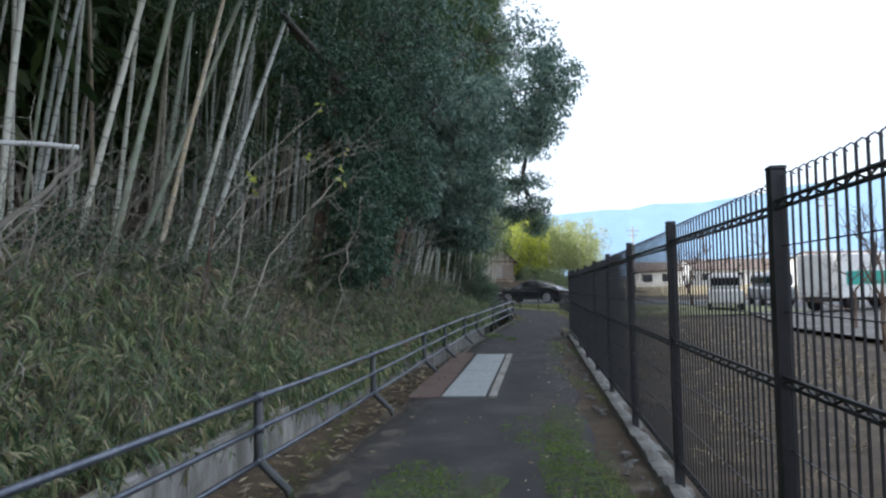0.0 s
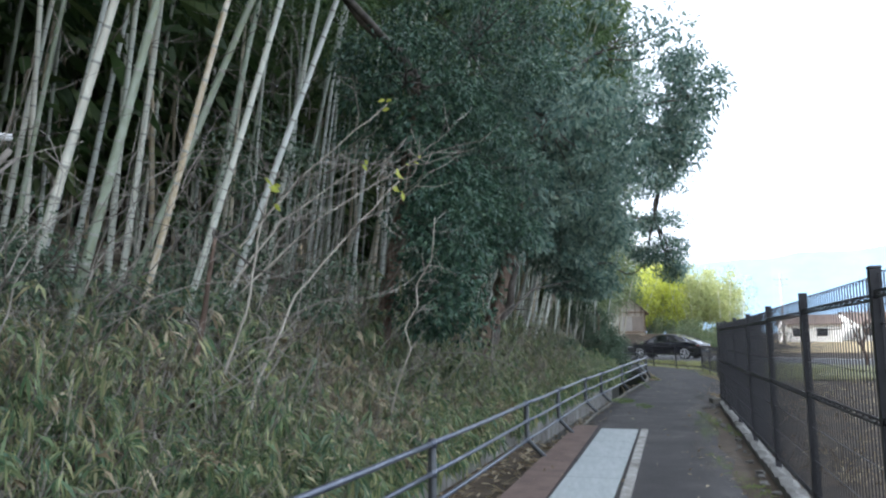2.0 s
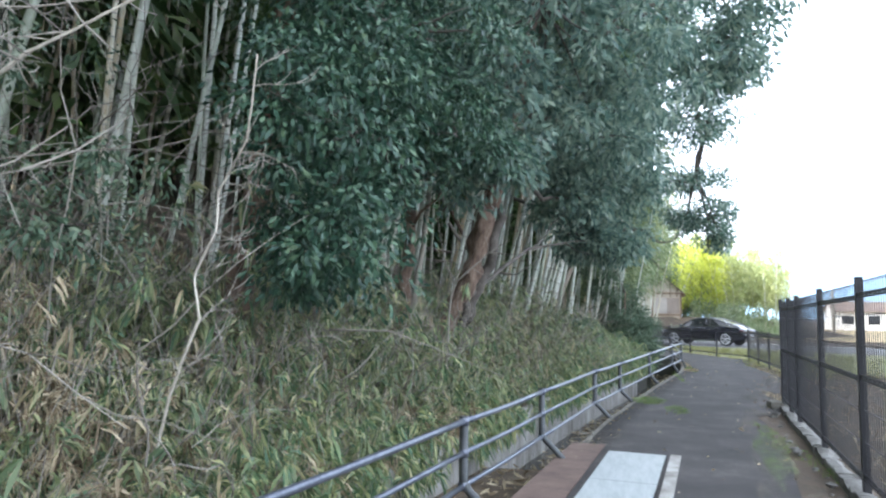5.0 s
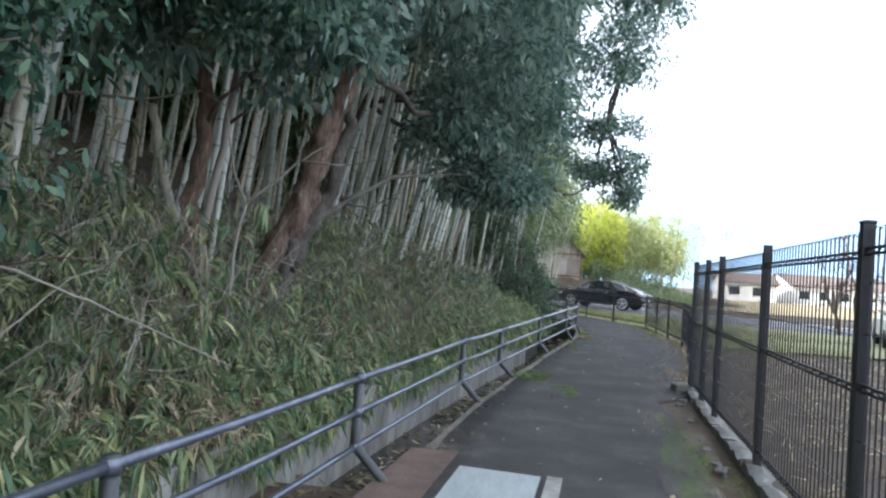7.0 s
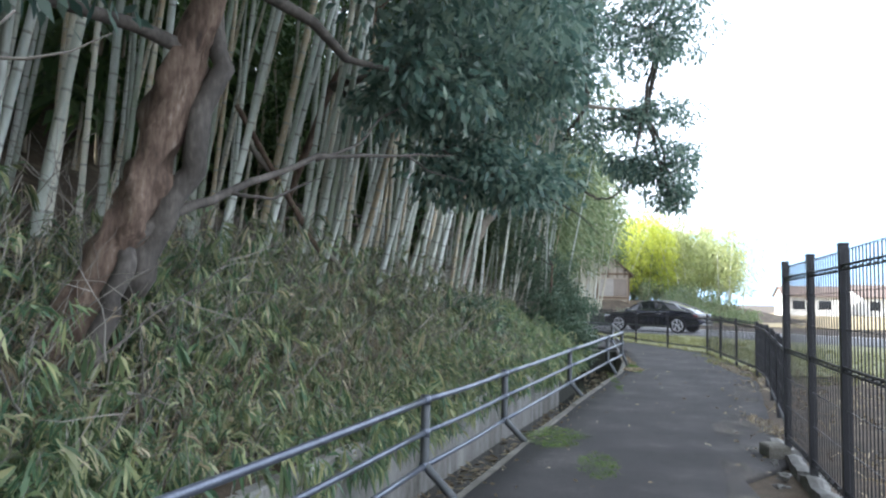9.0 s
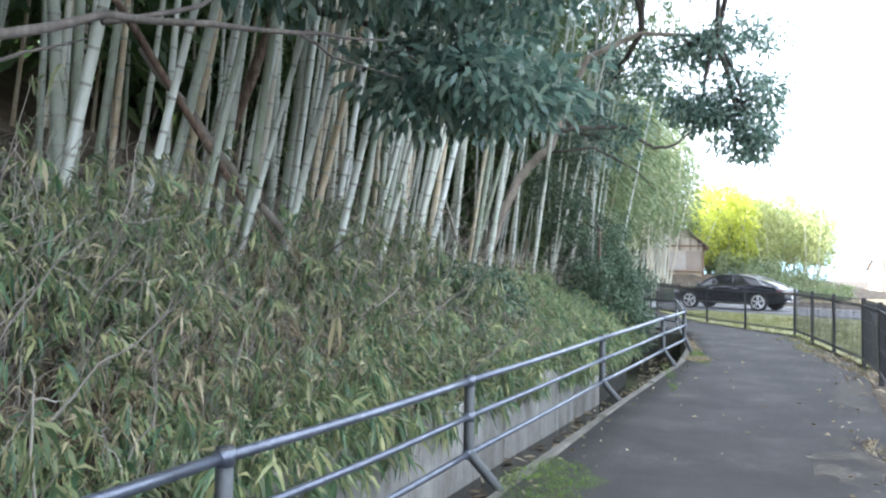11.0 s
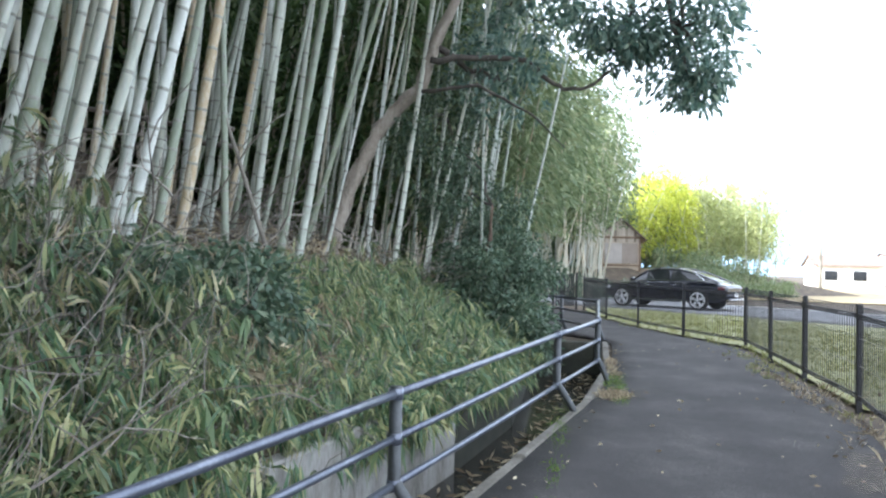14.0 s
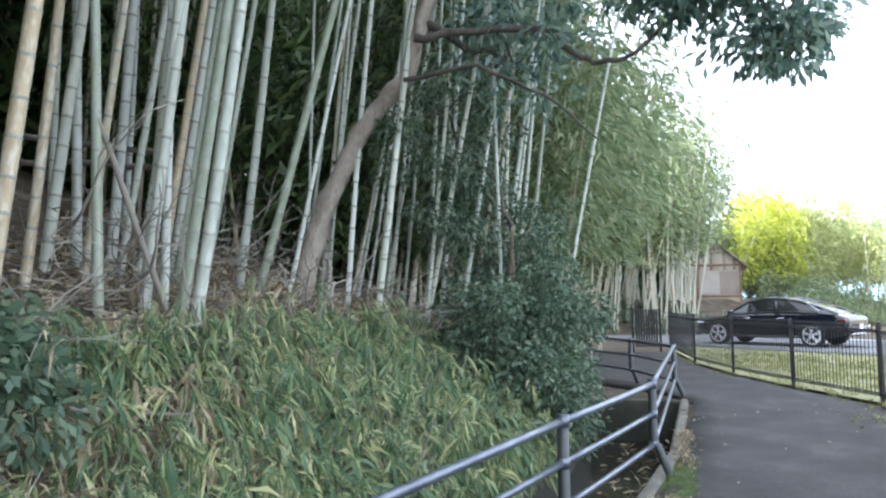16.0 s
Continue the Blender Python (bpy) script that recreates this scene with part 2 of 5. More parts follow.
# ---- mesh helpers ----
class Buf:
    """Collects vertices, faces and material slots of one mesh."""

    def __init__(self):
        self.v, self.f, self.m = [], [], []

    def face(self, pts, slot=0):
        i = len(self.v)
        self.v += [tuple(p) for p in pts]
        self.f.append(tuple(range(i, i + len(pts))))
        self.m.append(slot)

    def box(self, c, s, rz=0.0, slot=0, bevel=0.0):
        cx, cy, cz = c
        x, y, z = s[0] / 2, s[1] / 2, s[2] / 2
        co, si = math.cos(rz), math.sin(rz)
        i = len(self.v)
        b = min(bevel, x * 0.6, y * 0.6, z * 0.6)
        rings = [(x - b, y - b, -z), (x, y, -z + b), (x, y, z - b), (x - b, y - b, z)] if b else [(x, y, -z), (x, y, z)]
        for rx, ry, h in rings:
            for a, e in ((-rx, -ry), (rx, -ry), (rx, ry), (-rx, ry)):
                self.v.append((cx + a * co - e * si, cy + a * si + e * co, cz + h))
        k = len(rings)
        for r in range(k - 1):
            for q in range(4):
                w = (q + 1) % 4
                self.f.append((i + 4 * r + q, i + 4 * r + w, i + 4 * r + 4 + w, i + 4 * r + 4 + q))
        self.f += [(i + 3, i + 2, i + 1, i), (i + 4 * k - 4, i + 4 * k - 3, i + 4 * k - 2, i + 4 * k - 1)]
        self.m += [slot] * (4 * (k - 1) + 2)

    def tube(self, pts, radii, sides=6, slot=0, slots=None, caps=True):
        pts = [Vector(p) for p in pts]
        i = len(self.v)
        n = len(pts)
        side = None
        for k in range(n):
            d = (pts[min(k + 1, n - 1)] - pts[max(k - 1, 0)]).normalized()
            if side is None:
                side = d.orthogonal().normalized()
            side = (side - d * side.dot(d)).normalized()
            up = d.cross(side)
            r = radii[k] if hasattr(radii, "__len__") else radii
            for j in range(sides):
                a = 2 * math.pi * j / sides
                self.v.append(tuple(pts[k] + (side * math.cos(a) + up * math.sin(a)) * r))
        for k in range(n - 1):
            for j in range(sides):
                w = (j + 1) % sides
                self.f.append((i + k * sides + j, i + k * sides + w, i + (k + 1) * sides + w, i + (k + 1) * sides + j))
                self.m.append(slots[k] if slots else slot)
        if caps:
            self.f.append(tuple(i + j for j in reversed(range(sides))))
            self.f.append(tuple(i + (n - 1) * sides + j for j in range(sides)))
            self.m += [slot, slot]

    def mesh(self, name, mats, smooth=False):
        me = bpy.data.meshes.new(name)
        me.from_pydata(self.v, [], self.f)
        for m in mats if isinstance(mats, (list, tuple)) else [mats]:
            me.materials.append(m)
        me.polygons.foreach_set("material_index", self.m)
        me.polygons.foreach_set("use_smooth", [smooth] * len(self.f))
        me.update()
        return me


def part(name, buf, mats, parent=None, label="", smooth=False):
    """One mesh object, under a thing or a part."""
    me = buf if isinstance(buf, bpy.types.Mesh) else buf.mesh(name, mats, smooth)
    ob = new(name, me)
    if parent:
        ob.parent = parent
    if label:
        ob["label"] = label
    return ob


def thing(name, label, category, at=(0, 0, 0), group="", kind=""):
    ob = new(name)
    ob.location = at
    ob.empty_display_size = 0.1
    return tagged(ob, label, category, group, kind)


def leaf_mesh(name, P, A, L, W, mat, droop=0.25, fold=0.0, rng=None):
    """Many separate leaves: base points P, unit axes A, lengths and widths; each a bent blade of two faces."""
    rng = rng or np.random.default_rng(1)
    n = len(P)
    P, A = np.asarray(P, float), np.asarray(A, float)
    L, W = np.broadcast_to(L, n).astype(float)[:, None], np.broadcast_to(W, n).astype(float)[:, None]
    R = rng.normal(size=(n, 3))
    S = np.cross(A, R)
    S /= np.linalg.norm(S, axis=1, keepdims=True) + 1e-9
    down = np.array([[0, 0, -1.0]])
    mid = P + A * L * 0.5 + down * L * droop * 0.25
    tip = P + A * L * 0.95 + down * L * droop
    V = np.stack([P - S * W * 0.12, P + S * W * 0.12, mid + S * W * 0.5, mid - S * W * 0.5, tip], axis=1).reshape(-1, 3)
    base = (np.arange(n) * 5)[:, None]
    idx = np.concatenate([base + np.array([[0, 1, 2, 3]]), base + np.array([[3, 2, 4]])], axis=1).reshape(-1)
    me = bpy.data.meshes.new(name)
    me.vertices.add(5 * n)
    me.vertices.foreach_set("co", V.reshape(-1))
    me.loops.add(7 * n)
    me.loops.foreach_set("vertex_index", idx.astype(np.int32))
    me.polygons.add(2 * n)
    starts = (np.arange(n) * 7)[:, None] + np.array([[0, 4]])
    me.polygons.foreach_set("loop_start", starts.reshape(-1).astype(np.int32))
    me.update(calc_edges=True)
    me.materials.append(mat)
    return me


def unit(a):
    return a / (np.linalg.norm(a, axis=1, keepdims=True) + 1e-9)


# ---- plan ----
RAIL_Y = [-30, 5.43, 8.92, 12.85, 15.3, 18.85, 21.12, 24.4, 27.8, 29.8, 34.5, 60]
RAIL_X = [-6.75, -1.44, -0.91, -0.38, 0.0, 0.53, 0.96, 1.66, 2.49, 2.95, 3.1, 3.6]
G_Y = [-60, -40, 0, 7, 14, 20, 25, 32, 40, 46, 3000]
G_Z = [0.2, 0.2, 0, -0.09, -0.165, -0.18, -0.14, -0.08, -0.02, 0, 0]


def railx(y):
    return float(np.interp(y, RAIL_Y, RAIL_X))


def gz(y):
    return float(np.interp(y, G_Y, G_Z))


def bankx(y):
    """The foot of the wooded bank."""
    if y < 34.45:
        return railx(y) - 0.85 - 0.05 * max(0.0, y - 27)
    return float(np.interp(y, [34.45, 36, 38, 42, 60, 3000], [1.86, 0.2, -4, -8, -12, -12]))


def kerb_off(y):
    """How far the ditch edge lies from the rail, towards the path."""
    return float(np.interp(y, [23, 27.5, 30], [0.25, 0.19, 0.13]))


def ditch_depth(y):
    """The ditch is covered and filled along the first stretch."""
    return float(np.interp(y, [16.1, 16.6], [0.20, 0.66]))


def fencex(y):
    return 1.7 + 0.1325 * (y - 5.2)


def bank_height(d):
    """Rise of the bank at d metres beyond its foot."""
    # Past 8 m the slope is unseen, steepened to block light behind the grove.
    return float(np.interp(d, [0, 0.3, 0.9, 1.25, 1.6, 2.4, 4.0, 8, 14, 22, 40, 3000], [0.16, 0.24, 0.52, 0.74, 1.08, 1.28, 1.65, 2.8, 5.4, 11.5, 17, 17]))


def land(x, y):
    """Height of the open ground."""
    z = gz(y)
    d = bankx(y) - x
    if d > 0:
        z += bank_height(d)
    if y > 50:
        s = min(max((y - 53 - max(x - 1, 0) * 0.9) / 5, 0), 1)
        z += 1.5 * s * s * (3 - 2 * s) * min(max((18 - x) / 3, 0), 1)
    return z

# ---- ground: one sheet to the horizon, with the ditch sunk into it ----
def build_ground():
    ys = [-2500, -300, -60, -30, -20] + [-14 + 1.0 * i for i in range(45)] + [31.0, 32.0, 33.0, 34.0, 34.4, 34.5, 35, 36, 37, 38, 40, 42, 44, 46, 48, 50, 52, 53, 54, 55, 56, 57, 58, 60, 64, 70, 80, 100, 160, 400, 2500]
    right = [2500, 500, 150, 70, 45, 32, 24, 18, 14, 11, 9, 7, 5.5, 4.5, 3.5, 2.5, 1.5, 0.6, 0.24]
    left = [0.15, 0.3, 0.6, 0.9, 1.25, 1.6, 1.9, 2.2, 2.6, 3.0, 3.8, 4.8, 6, 7.5, 9.5, 12, 15, 18, 22, 32, 60, 300, 2500]
    V, F = [], []
    for y in ys:
        ditch = ditch_depth(y) if y <= 34.4 else 0.0
        rx, bx = (railx(y), bankx(y)) if y < 34.45 else (bankx(y) + 1.2, bankx(y))
        row = []
        for o in right:
            z = land(rx + o, y) - 0.05
            row.append((rx + o, y, z))
        z0 = gz(y) - 0.06
        ko = kerb_off(y) - 0.05
        row += [(rx + ko, y, z0), (rx + ko - 0.01, y, z0 - ditch), (bx - 0.05, y, z0 - ditch), (bx - 0.06, y, land(bx - 0.06, y) if y < 34.45 else z0)]
        for o in left:
            x = bx - o
            rough = 0.0 if abs(o) > 40 or abs(y) > 100 else 0.07 * noise.noise((x * 0.9, y * 0.9, 3)) + 0.12 * noise.noise((x * 0.3, y * 0.3, 7))
            row.append((x, y, land(x, y) + rough * min(o, 1.5)))
        V.append(row)
    n = len(V[0])
    flat = [p for r in V for p in r]
    for i in range(len(V) - 1):
        for j in range(n - 1):
            a = i * n + j
            F.append((a, a + 1, a + n + 1, a + n))
    me = bpy.data.meshes.new("ground")
    me.from_pydata(flat, [], [f[::-1] for f in F])
    me.materials.append(SOIL)
    me.update()
    me.polygons.foreach_set("use_smooth", [True] * len(me.polygons))
    return tagged(new("ground", me), "brown soil with leaf litter and dead stalks", "ground", kind="structure")


build_ground()


def strip(name, left_pts, right_pts, mat, thick, label, category, lift=0.0, zfun=None):
    """A slab between two lines of plan points of equal count."""
    b = Buf()
    zf = zfun or (lambda x, y: gz(y))
    n = len(left_pts)
    cols = 7
    grid = []
    for (a, c) in zip(left_pts, right_pts):
        row = []
        for k in range(cols):
            u = k / (cols - 1)
            x, y = a[0] + (c[0] - a[0]) * u, a[1] + (c[1] - a[1]) * u
            row.append((x, y, zf(x, y) + lift + 0.008 * noise.noise((x * 1.3, y * 1.3, 1))))
        grid.append(row)
    for i in range(n - 1):
        for k in range(cols - 1):
            b.face([grid[i][k], grid[i][k + 1], grid[i + 1][k + 1], grid[i + 1][k]])
    low = [[(x, y, z - thick) for x, y, z in r] for r in grid]
    for i in range(n - 1):
        b.face([grid[i][0], grid[i + 1][0], low[i + 1][0], low[i][0]])
        b.face([grid[i][-1], low[i][-1], low[i + 1][-1], grid[i + 1][-1]])
    me = b.mesh(name, mat, True)
    bm = bmesh.new()
    bm.from_mesh(me)
    bmesh.ops.remove_doubles(bm, verts=bm.verts, dist=0.0005)
    bm.to_mesh(me)
    bm.free()
    return tagged(new(name, me), label, category, kind="structure")


LOW_FENCE = [(4.05, 22.0), (4.45, 23.7), (4.83, 25.35), (5.25, 27.1), (5.53, 28.8), (5.6, 30.75), (5.66, 32.6), (5.68, 34.3), (4.87, 36.05), (4.12, 37.85), (3.5, 40.0), (2.96, 44.1)]
path_left, path_right = [], []
for i in range(44):
    y = -12 + i
    if y > 29:
        break
    path_left.append((railx(y) + kerb_off(y) + (0.05 + 0.03 * noise.noise((y * 1.7, 0.3, 0.9)) if y > 16.4 else 0.10 + 0.10 * noise.noise((y * 1.7, 0.3, 0.9))), y))
    path_right.append((fencex(y) - 0.5 - 0.08 * math.sin(y * 2.3) if y < 21 else float(np.interp(y, [p[1] for p in LOW_FENCE[:8]], [p[0] for p in LOW_FENCE[:8]])) - 0.14, y))
for l, r in [((3.16, 30.2), (5.46, 31.2)), ((3.22, 31.6), (5.5, 32.8)), ((3.3, 33.0), (5.5, 34.25)), ((3.34, 34.2), (4.78, 35.9)), ((2.9, 35.0), (4.02, 37.75)), ((2.2, 35.7), (3.42, 39.9)), ((0.8, 36.8), (2.85, 43.4)), ((-2, 39), (1.2, 43.4)), ((-7, 42), (-4, 45))]:
    path_left.append(l)
    path_right.append(r)
strip("path", path_left, path_right, ASPHALT, 0.05, "dark worn asphalt footpath with patched surface", "path")

# road beyond the fence, along which the car is parked
ROAD_U, ROAD_N = Vector((-0.742, 0.670)), Vector((0.670, 0.742))
ROAD_C = Vector((5.5, 46.9))
rl, rr = [], []
for k in range(-12, 16):
    c = ROAD_C + ROAD_U * (k * 3.0)
    a, e = c - ROAD_N * 1.45, c + ROAD_N * 5.2
    rl.append((a.x, a.y))
    rr.append((e.x, e.y))
strip("road", rl, rr, ROAD, 0.04, "light grey asphalt road with a parked car", "road", lift=-0.012, zfun=lambda x, y: gz(y))
b = Buf()
for k in range(-11, 15):
    c = ROAD_C + ROAD_U * (k * 3.0) + ROAD_N * 4.75
    b.box((c.x, c.y, 0.0), (3.0, 0.14, 0.012), math.atan2(ROAD_U.y, ROAD_U.x))
tagged(part("road_marking", b, WHITE), "white painted line along the road edge", "road marking", kind="structure")


# ---- ditch ----
def build_ditch():
    wall = thing("ditch_wall", "weathered concrete retaining wall of the ditch below the bank", "retaining wall", kind="structure")
    y = -12.0
    k = 0
    while y < 34.2:
        y2 = min(y + 2.0, 25.6 if y < 25.5 else 34.4)
        b = Buf()
        ym = (y + y2) / 2
        x1, x2 = bankx(y), bankx(y2)
        ang = math.atan2(y2 - y, x2 - x1)
        b.box(((x1 + x2) / 2 - 0.06, ym, gz(ym) - 0.34), (math.hypot(x2 - x1, y2 - y) - 0.012, 0.14, 1.06 + 0.02 * math.sin(k * 2.1)), ang, bevel=0.015)
        # Slabs past 27 m take the ditch's shade in their darker colour.
        part("wall_slab", b, CONCRETE if y < 27 else GRIMY_SHADED, wall)
        y, k = y2, k + 1
    edge = thing("ditch_edge", "worn concrete edge of the ditch beside the path", "kerb", kind="structure")
    y = 16.5
    while y < 34.2:
        y2 = min(y + 2.4, 34.4)
        b = Buf()
        ym = (y + y2) / 2
        x1, x2 = railx(y) + kerb_off(y), railx(y2) + kerb_off(y2)
        ang = math.atan2(y2 - y, x2 - x1)
        b.box(((x1 + x2) / 2, ym, gz(ym) - 0.40), (math.hypot(x2 - x1, y2 - y) - 0.01, 0.115, 0.80 + 0.012 * math.sin(ym * 3.1)), ang, bevel=0.025)
        part("kerb_stone", b, EDGE, edge)
        y = y2
    b = Buf()
    for i in range(18):
        ya, yb = 16.5 + i, min(17.5 + i, 34.4)
        b.face([(bankx(ya) - 0.05, ya, gz(ya) - 0.60), (railx(ya) + kerb_off(ya) - 0.05, ya, gz(ya) - 0.60), (railx(yb) + kerb_off(yb) - 0.05, yb, gz(yb) - 0.60), (bankx(yb) - 0.05, yb, gz(yb) - 0.60)])
    tagged(part("ditch_water", b, WATER), "shallow dark water on the ditch floor", "water", kind="structure")
    b = Buf()
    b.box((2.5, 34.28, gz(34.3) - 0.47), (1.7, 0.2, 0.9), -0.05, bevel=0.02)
    tagged(part("culvert_headwall", b, GRIMY_SHADED), "algae-blackened concrete end wall of the ditch", "wall", kind="structure")


build_ditch()


# ---- guard rail ----
def rail_ground(y):
    """The footing level of the rail, which sags a little along the bend."""
    return gz(y) - float(np.interp(y, [15, 18.9, 21.2, 24.6, 27.9], [0.0, 0.015, 0.035, 0.035, 0.0]))


def build_guard_rail():
    pts = [(railx(y), y) for y in (-8.5, -5.0, -1.5, 1.95, 5.43, 8.92, 12.9, 15.4, 18.92, 21.2, 24.65, 27.88, 29.8)]
    after = [(3.1, 34.5), (2.4, 36.0), (1.2, 37.6)]
    for name_pts, label in ((pts, "grey three-pipe guard rail along the ditch"), (after, "dark pipe guard rail across the culvert")):
        rail = thing("guard_rail", label, "guard rail", (0, 0, 0))
        line = name_pts if name_pts is pts else [pts[-1]] + after
        for (x, y) in name_pts:
            g = rail_ground(y)
            i = line.index((x, y))
            q = line[min(i + 1, len(line) - 1)]
            p = line[max(i - 1, 0)]
            d = Vector((q[0] - p[0], q[1] - p[1], 0)).normalized()
            o = Vector((d.y, -d.x, 0))
            b = Buf()
            base = Vector((x, y, g))
            b.tube([base + o * kerb_off(y) + Vector((0, 0, -0.06)), base + o * (kerb_off(y) - 0.02) + Vector((0, 0, 0.02)), base + o * 0.04 + Vector((0, 0, 0.20)), base + Vector((0, 0, 0.26)), base + Vector((0, 0, 0.76))], [0.033, 0.033, 0.034, 0.036, 0.035], 10)
            post = part("post", b, RAIL_POST, rail, smooth=True)
            for h in (0.72, 0.48, 0.23):
                c = Buf()
                c.tube([base + Vector((0, 0, h - 0.03)), base + Vector((0, 0, h + 0.03))], 0.041, 10)
                part("clamp", c, RAIL, post, smooth=True)
        for h in (0.72, 0.48, 0.23):
            for p, q in zip(line[:-1], line[1:]):
                b = Buf()
                n = 6
                b.tube([(p[0] + (q[0] - p[0]) * u / n, p[1] + (q[1] - p[1]) * u / n, rail_ground(p[1] + (q[1] - p[1]) * u / n) + h - 0.006 * math.sin(math.pi * u / n)) for u in range(n + 1)], 0.025 if h > 0.7 else 0.021, 8)
                part("pipe", b, RAIL, rail, smooth=True)


build_guard_rail()


# ---- tall mesh fence ----
def panel_mesh(length, height, pitch, beams, name):
    """A welded wire panel from x = 0 to length; beams: heights of the paired bent rails."""
    b = Buf()
    n = int(length / pitch)
    for i in range(n):
        x = (i + 0.5) * length / n
        b.box((x, 0, height / 2 + 0.04), (0.0082, 0.0082, height - 0.04))
        b.tube([(x, 0, height + 0.02), (x, -0.02, height + 0.035), (x, -0.045, height + 0.02)], 0.004, 3)
    beam = Buf()
    for dz in (-0.016, 0.016):
        beam.tube([(0, 0.014, dz), (length, 0.014, dz)], 0.009, 6)
    kinks = int(length / 0.08)
    beam.tube([(length * i / kinks, 0.016, 0.012 if i % 2 else -0.012) for i in range(kinks + 1)], 0.006, 3)
    for k in (0.42, 0.70, 1.26, 1.53):
        if k < height:
            b.box((length / 2, 0.006, k), (length, 0.005, 0.005))
    return b.mesh(name, BLACK), beam.mesh("beam", BLACK), beams


def put_panel(fence, made, m):
    wires, beam, beams = made
    o = part("wire_panel", wires, None, fence)
    o["kind"] = "stuff"
    o.matrix_basis = m
    for h in beams:
        part("beam", beam, None, fence).matrix_basis = m @ pose(0, 0, h)


def build_fence():
    fence = thing("mesh_fence", "tall dark brown welded wire fence on a low broken kerb", "fence")
    ys = [21.3 - 2.3 * k for k in range(14)]
    extra = 20.1
    step = math.hypot(2.3, 2.3 * 0.1325)
    ang = math.degrees(math.atan2(2.3, 2.3 * 0.1325))
    me = panel_mesh(step - 0.05, 1.80, 0.08, (0.12, 0.98, 1.70), "fence_panel")
    b = Buf()
    b.box((0, 0, 0.90), (0.062, 0.062, 2.0), bevel=0.006)
    b.box((0, 0, 1.905), (0.068, 0.068, 0.02), bevel=0.006)
    post = b.mesh("post", BLACK)
    for y in [extra] + ys:
        x, g = fencex(y), gz(y) + 0.004 * (21.3 - y)
        o = part("post", post, None, fence)
        o.matrix_basis = pose(x, y, g, 0, 0, ang - 90)
        if y < 21 and y != extra:
            rise = (gz(y + 2.3) + 0.004 * (19.0 - y) - g) / step
            put_panel(fence, me, pose(x, y, g, 0, 0, ang) @ Matrix(((1, 0, 0, 0.02), (0, 1, 0, 0.0), (rise, 0, 1, 0.03), (0, 0, 0, 1))))


build_fence()


def build_low_fence():
    fence = thing("low_mesh_fence", "waist-high dark welded wire fence curving along the path", "fence")
    b = Buf()
    b.box((0, 0, 0.50), (0.05, 0.05, 1.14), bevel=0.006)
    post = b.mesh("post", BLACK)
    for i, (x, y) in enumerate(LOW_FENCE):
        o = part("post", post, None, fence)
        o.matrix_basis = pose(x, y, gz(y), 0, 0, 0)
        if i + 1 < len(LOW_FENCE):
            q = LOW_FENCE[i + 1]
            d = math.hypot(q[0] - x, q[1] - y)
            me = panel_mesh(d - 0.04, 0.98, 0.075, (0.10, 0.92), "low_fence_panel")
            rise = (gz(q[1]) - gz(y)) / d
            put_panel(fence, me, pose(x, y, gz(y), 0, 0, math.degrees(math.atan2(q[1] - y, q[0] - x))) @ Matrix(((1, 0, 0, 0.02), (0, 1, 0, 0), (rise, 0, 1, 0.03), (0, 0, 0, 1))))


build_low_fence()

# footing under the tall fence: a line of broken concrete blocks
rng = np.random.default_rng(5)
kerb = thing("fence_kerb", "broken pale concrete kerb under the wire fence", "kerb", kind="structure")
y = -6.0
while y < 21.6:
    ln = float(rng.uniform(0.35, 1.0))
    b = Buf()
    ym = y + ln / 2
    n = max(3, int(ln / 0.11))
    rings = []
    for i in range(n + 1):
        u = -ln / 2 + ln * i / n
        out, top = float(rng.uniform(0.05, 0.18)), float(rng.uniform(0.03, 0.085))
        rings.append([(u, 0.05, -0.06), (u, 0.05, top * 0.95), (u, -0.02, top), (u, out * -0.55, top * float(rng.uniform(0.75, 1.0))), (u, -out, top * float(rng.uniform(0.1, 0.4))), (u, -out - 0.03, -0.06)])
    for p, q in zip(rings[:-1], rings[1:]):
        for i in range(5):
            b.face([p[i], p[i + 1], q[i + 1], q[i]])
    b.face(rings[0][::-1])
    b.face(rings[-1])
    o = part("kerb_stone", b, RUBBLE, kerb)
    o.matrix_basis = pose(fencex(ym) - 0.05, ym, gz(ym) - 0.01, 0, 0, 82.5 + 180 + float(rng.uniform(-1.5, 1.5))) @ Matrix.Diagonal((1, -1, 1, 1))
    y += ln + float(rng.uniform(0.0, 0.03))
for _ in range(70):
    y = float(rng.uniform(2, 21))
    b = Buf()
    w = float(rng.uniform(0.03, 0.09))
    b.box((0, 0, 0), (w, w * 0.7, w * 0.5), bevel=w * 0.2)
    b.v = [(q[0] + float(rng.uniform(-0.2, 0.2)) * w, q[1] + float(rng.uniform(-0.2, 0.2)) * w, q[2] + float(rng.uniform(-0.1, 0.1)) * w) for q in b.v]
    o = part("kerb_chip", b, RUBBLE, kerb)
    o.matrix_basis = pose(fencex(y) - float(rng.uniform(0.18, 0.34)), y, gz(y) + 0.01, 0, 0, float(rng.uniform(0, 180)))

# plates lying on the path
plate = thing("cover_plate", "pale grey ribbed steel plate lying on the path", "cover plate", (0, 0, 0))
b = Buf()
PL = [(-0.05, 9.95), (0.55, 9.86), (1.36, 15.85), (0.74, 15.95)]


def slab(b, q, z, t):
    top = [(x, y, gz(y) + z + t) for x, y in q]
    bot = [(x, y, gz(y) + z) for x, y in q]
    b.face(top)
    for i in range(4):
        j = (i + 1) % 4
        b.face([bot[i], bot[j], top[j], top[i]])


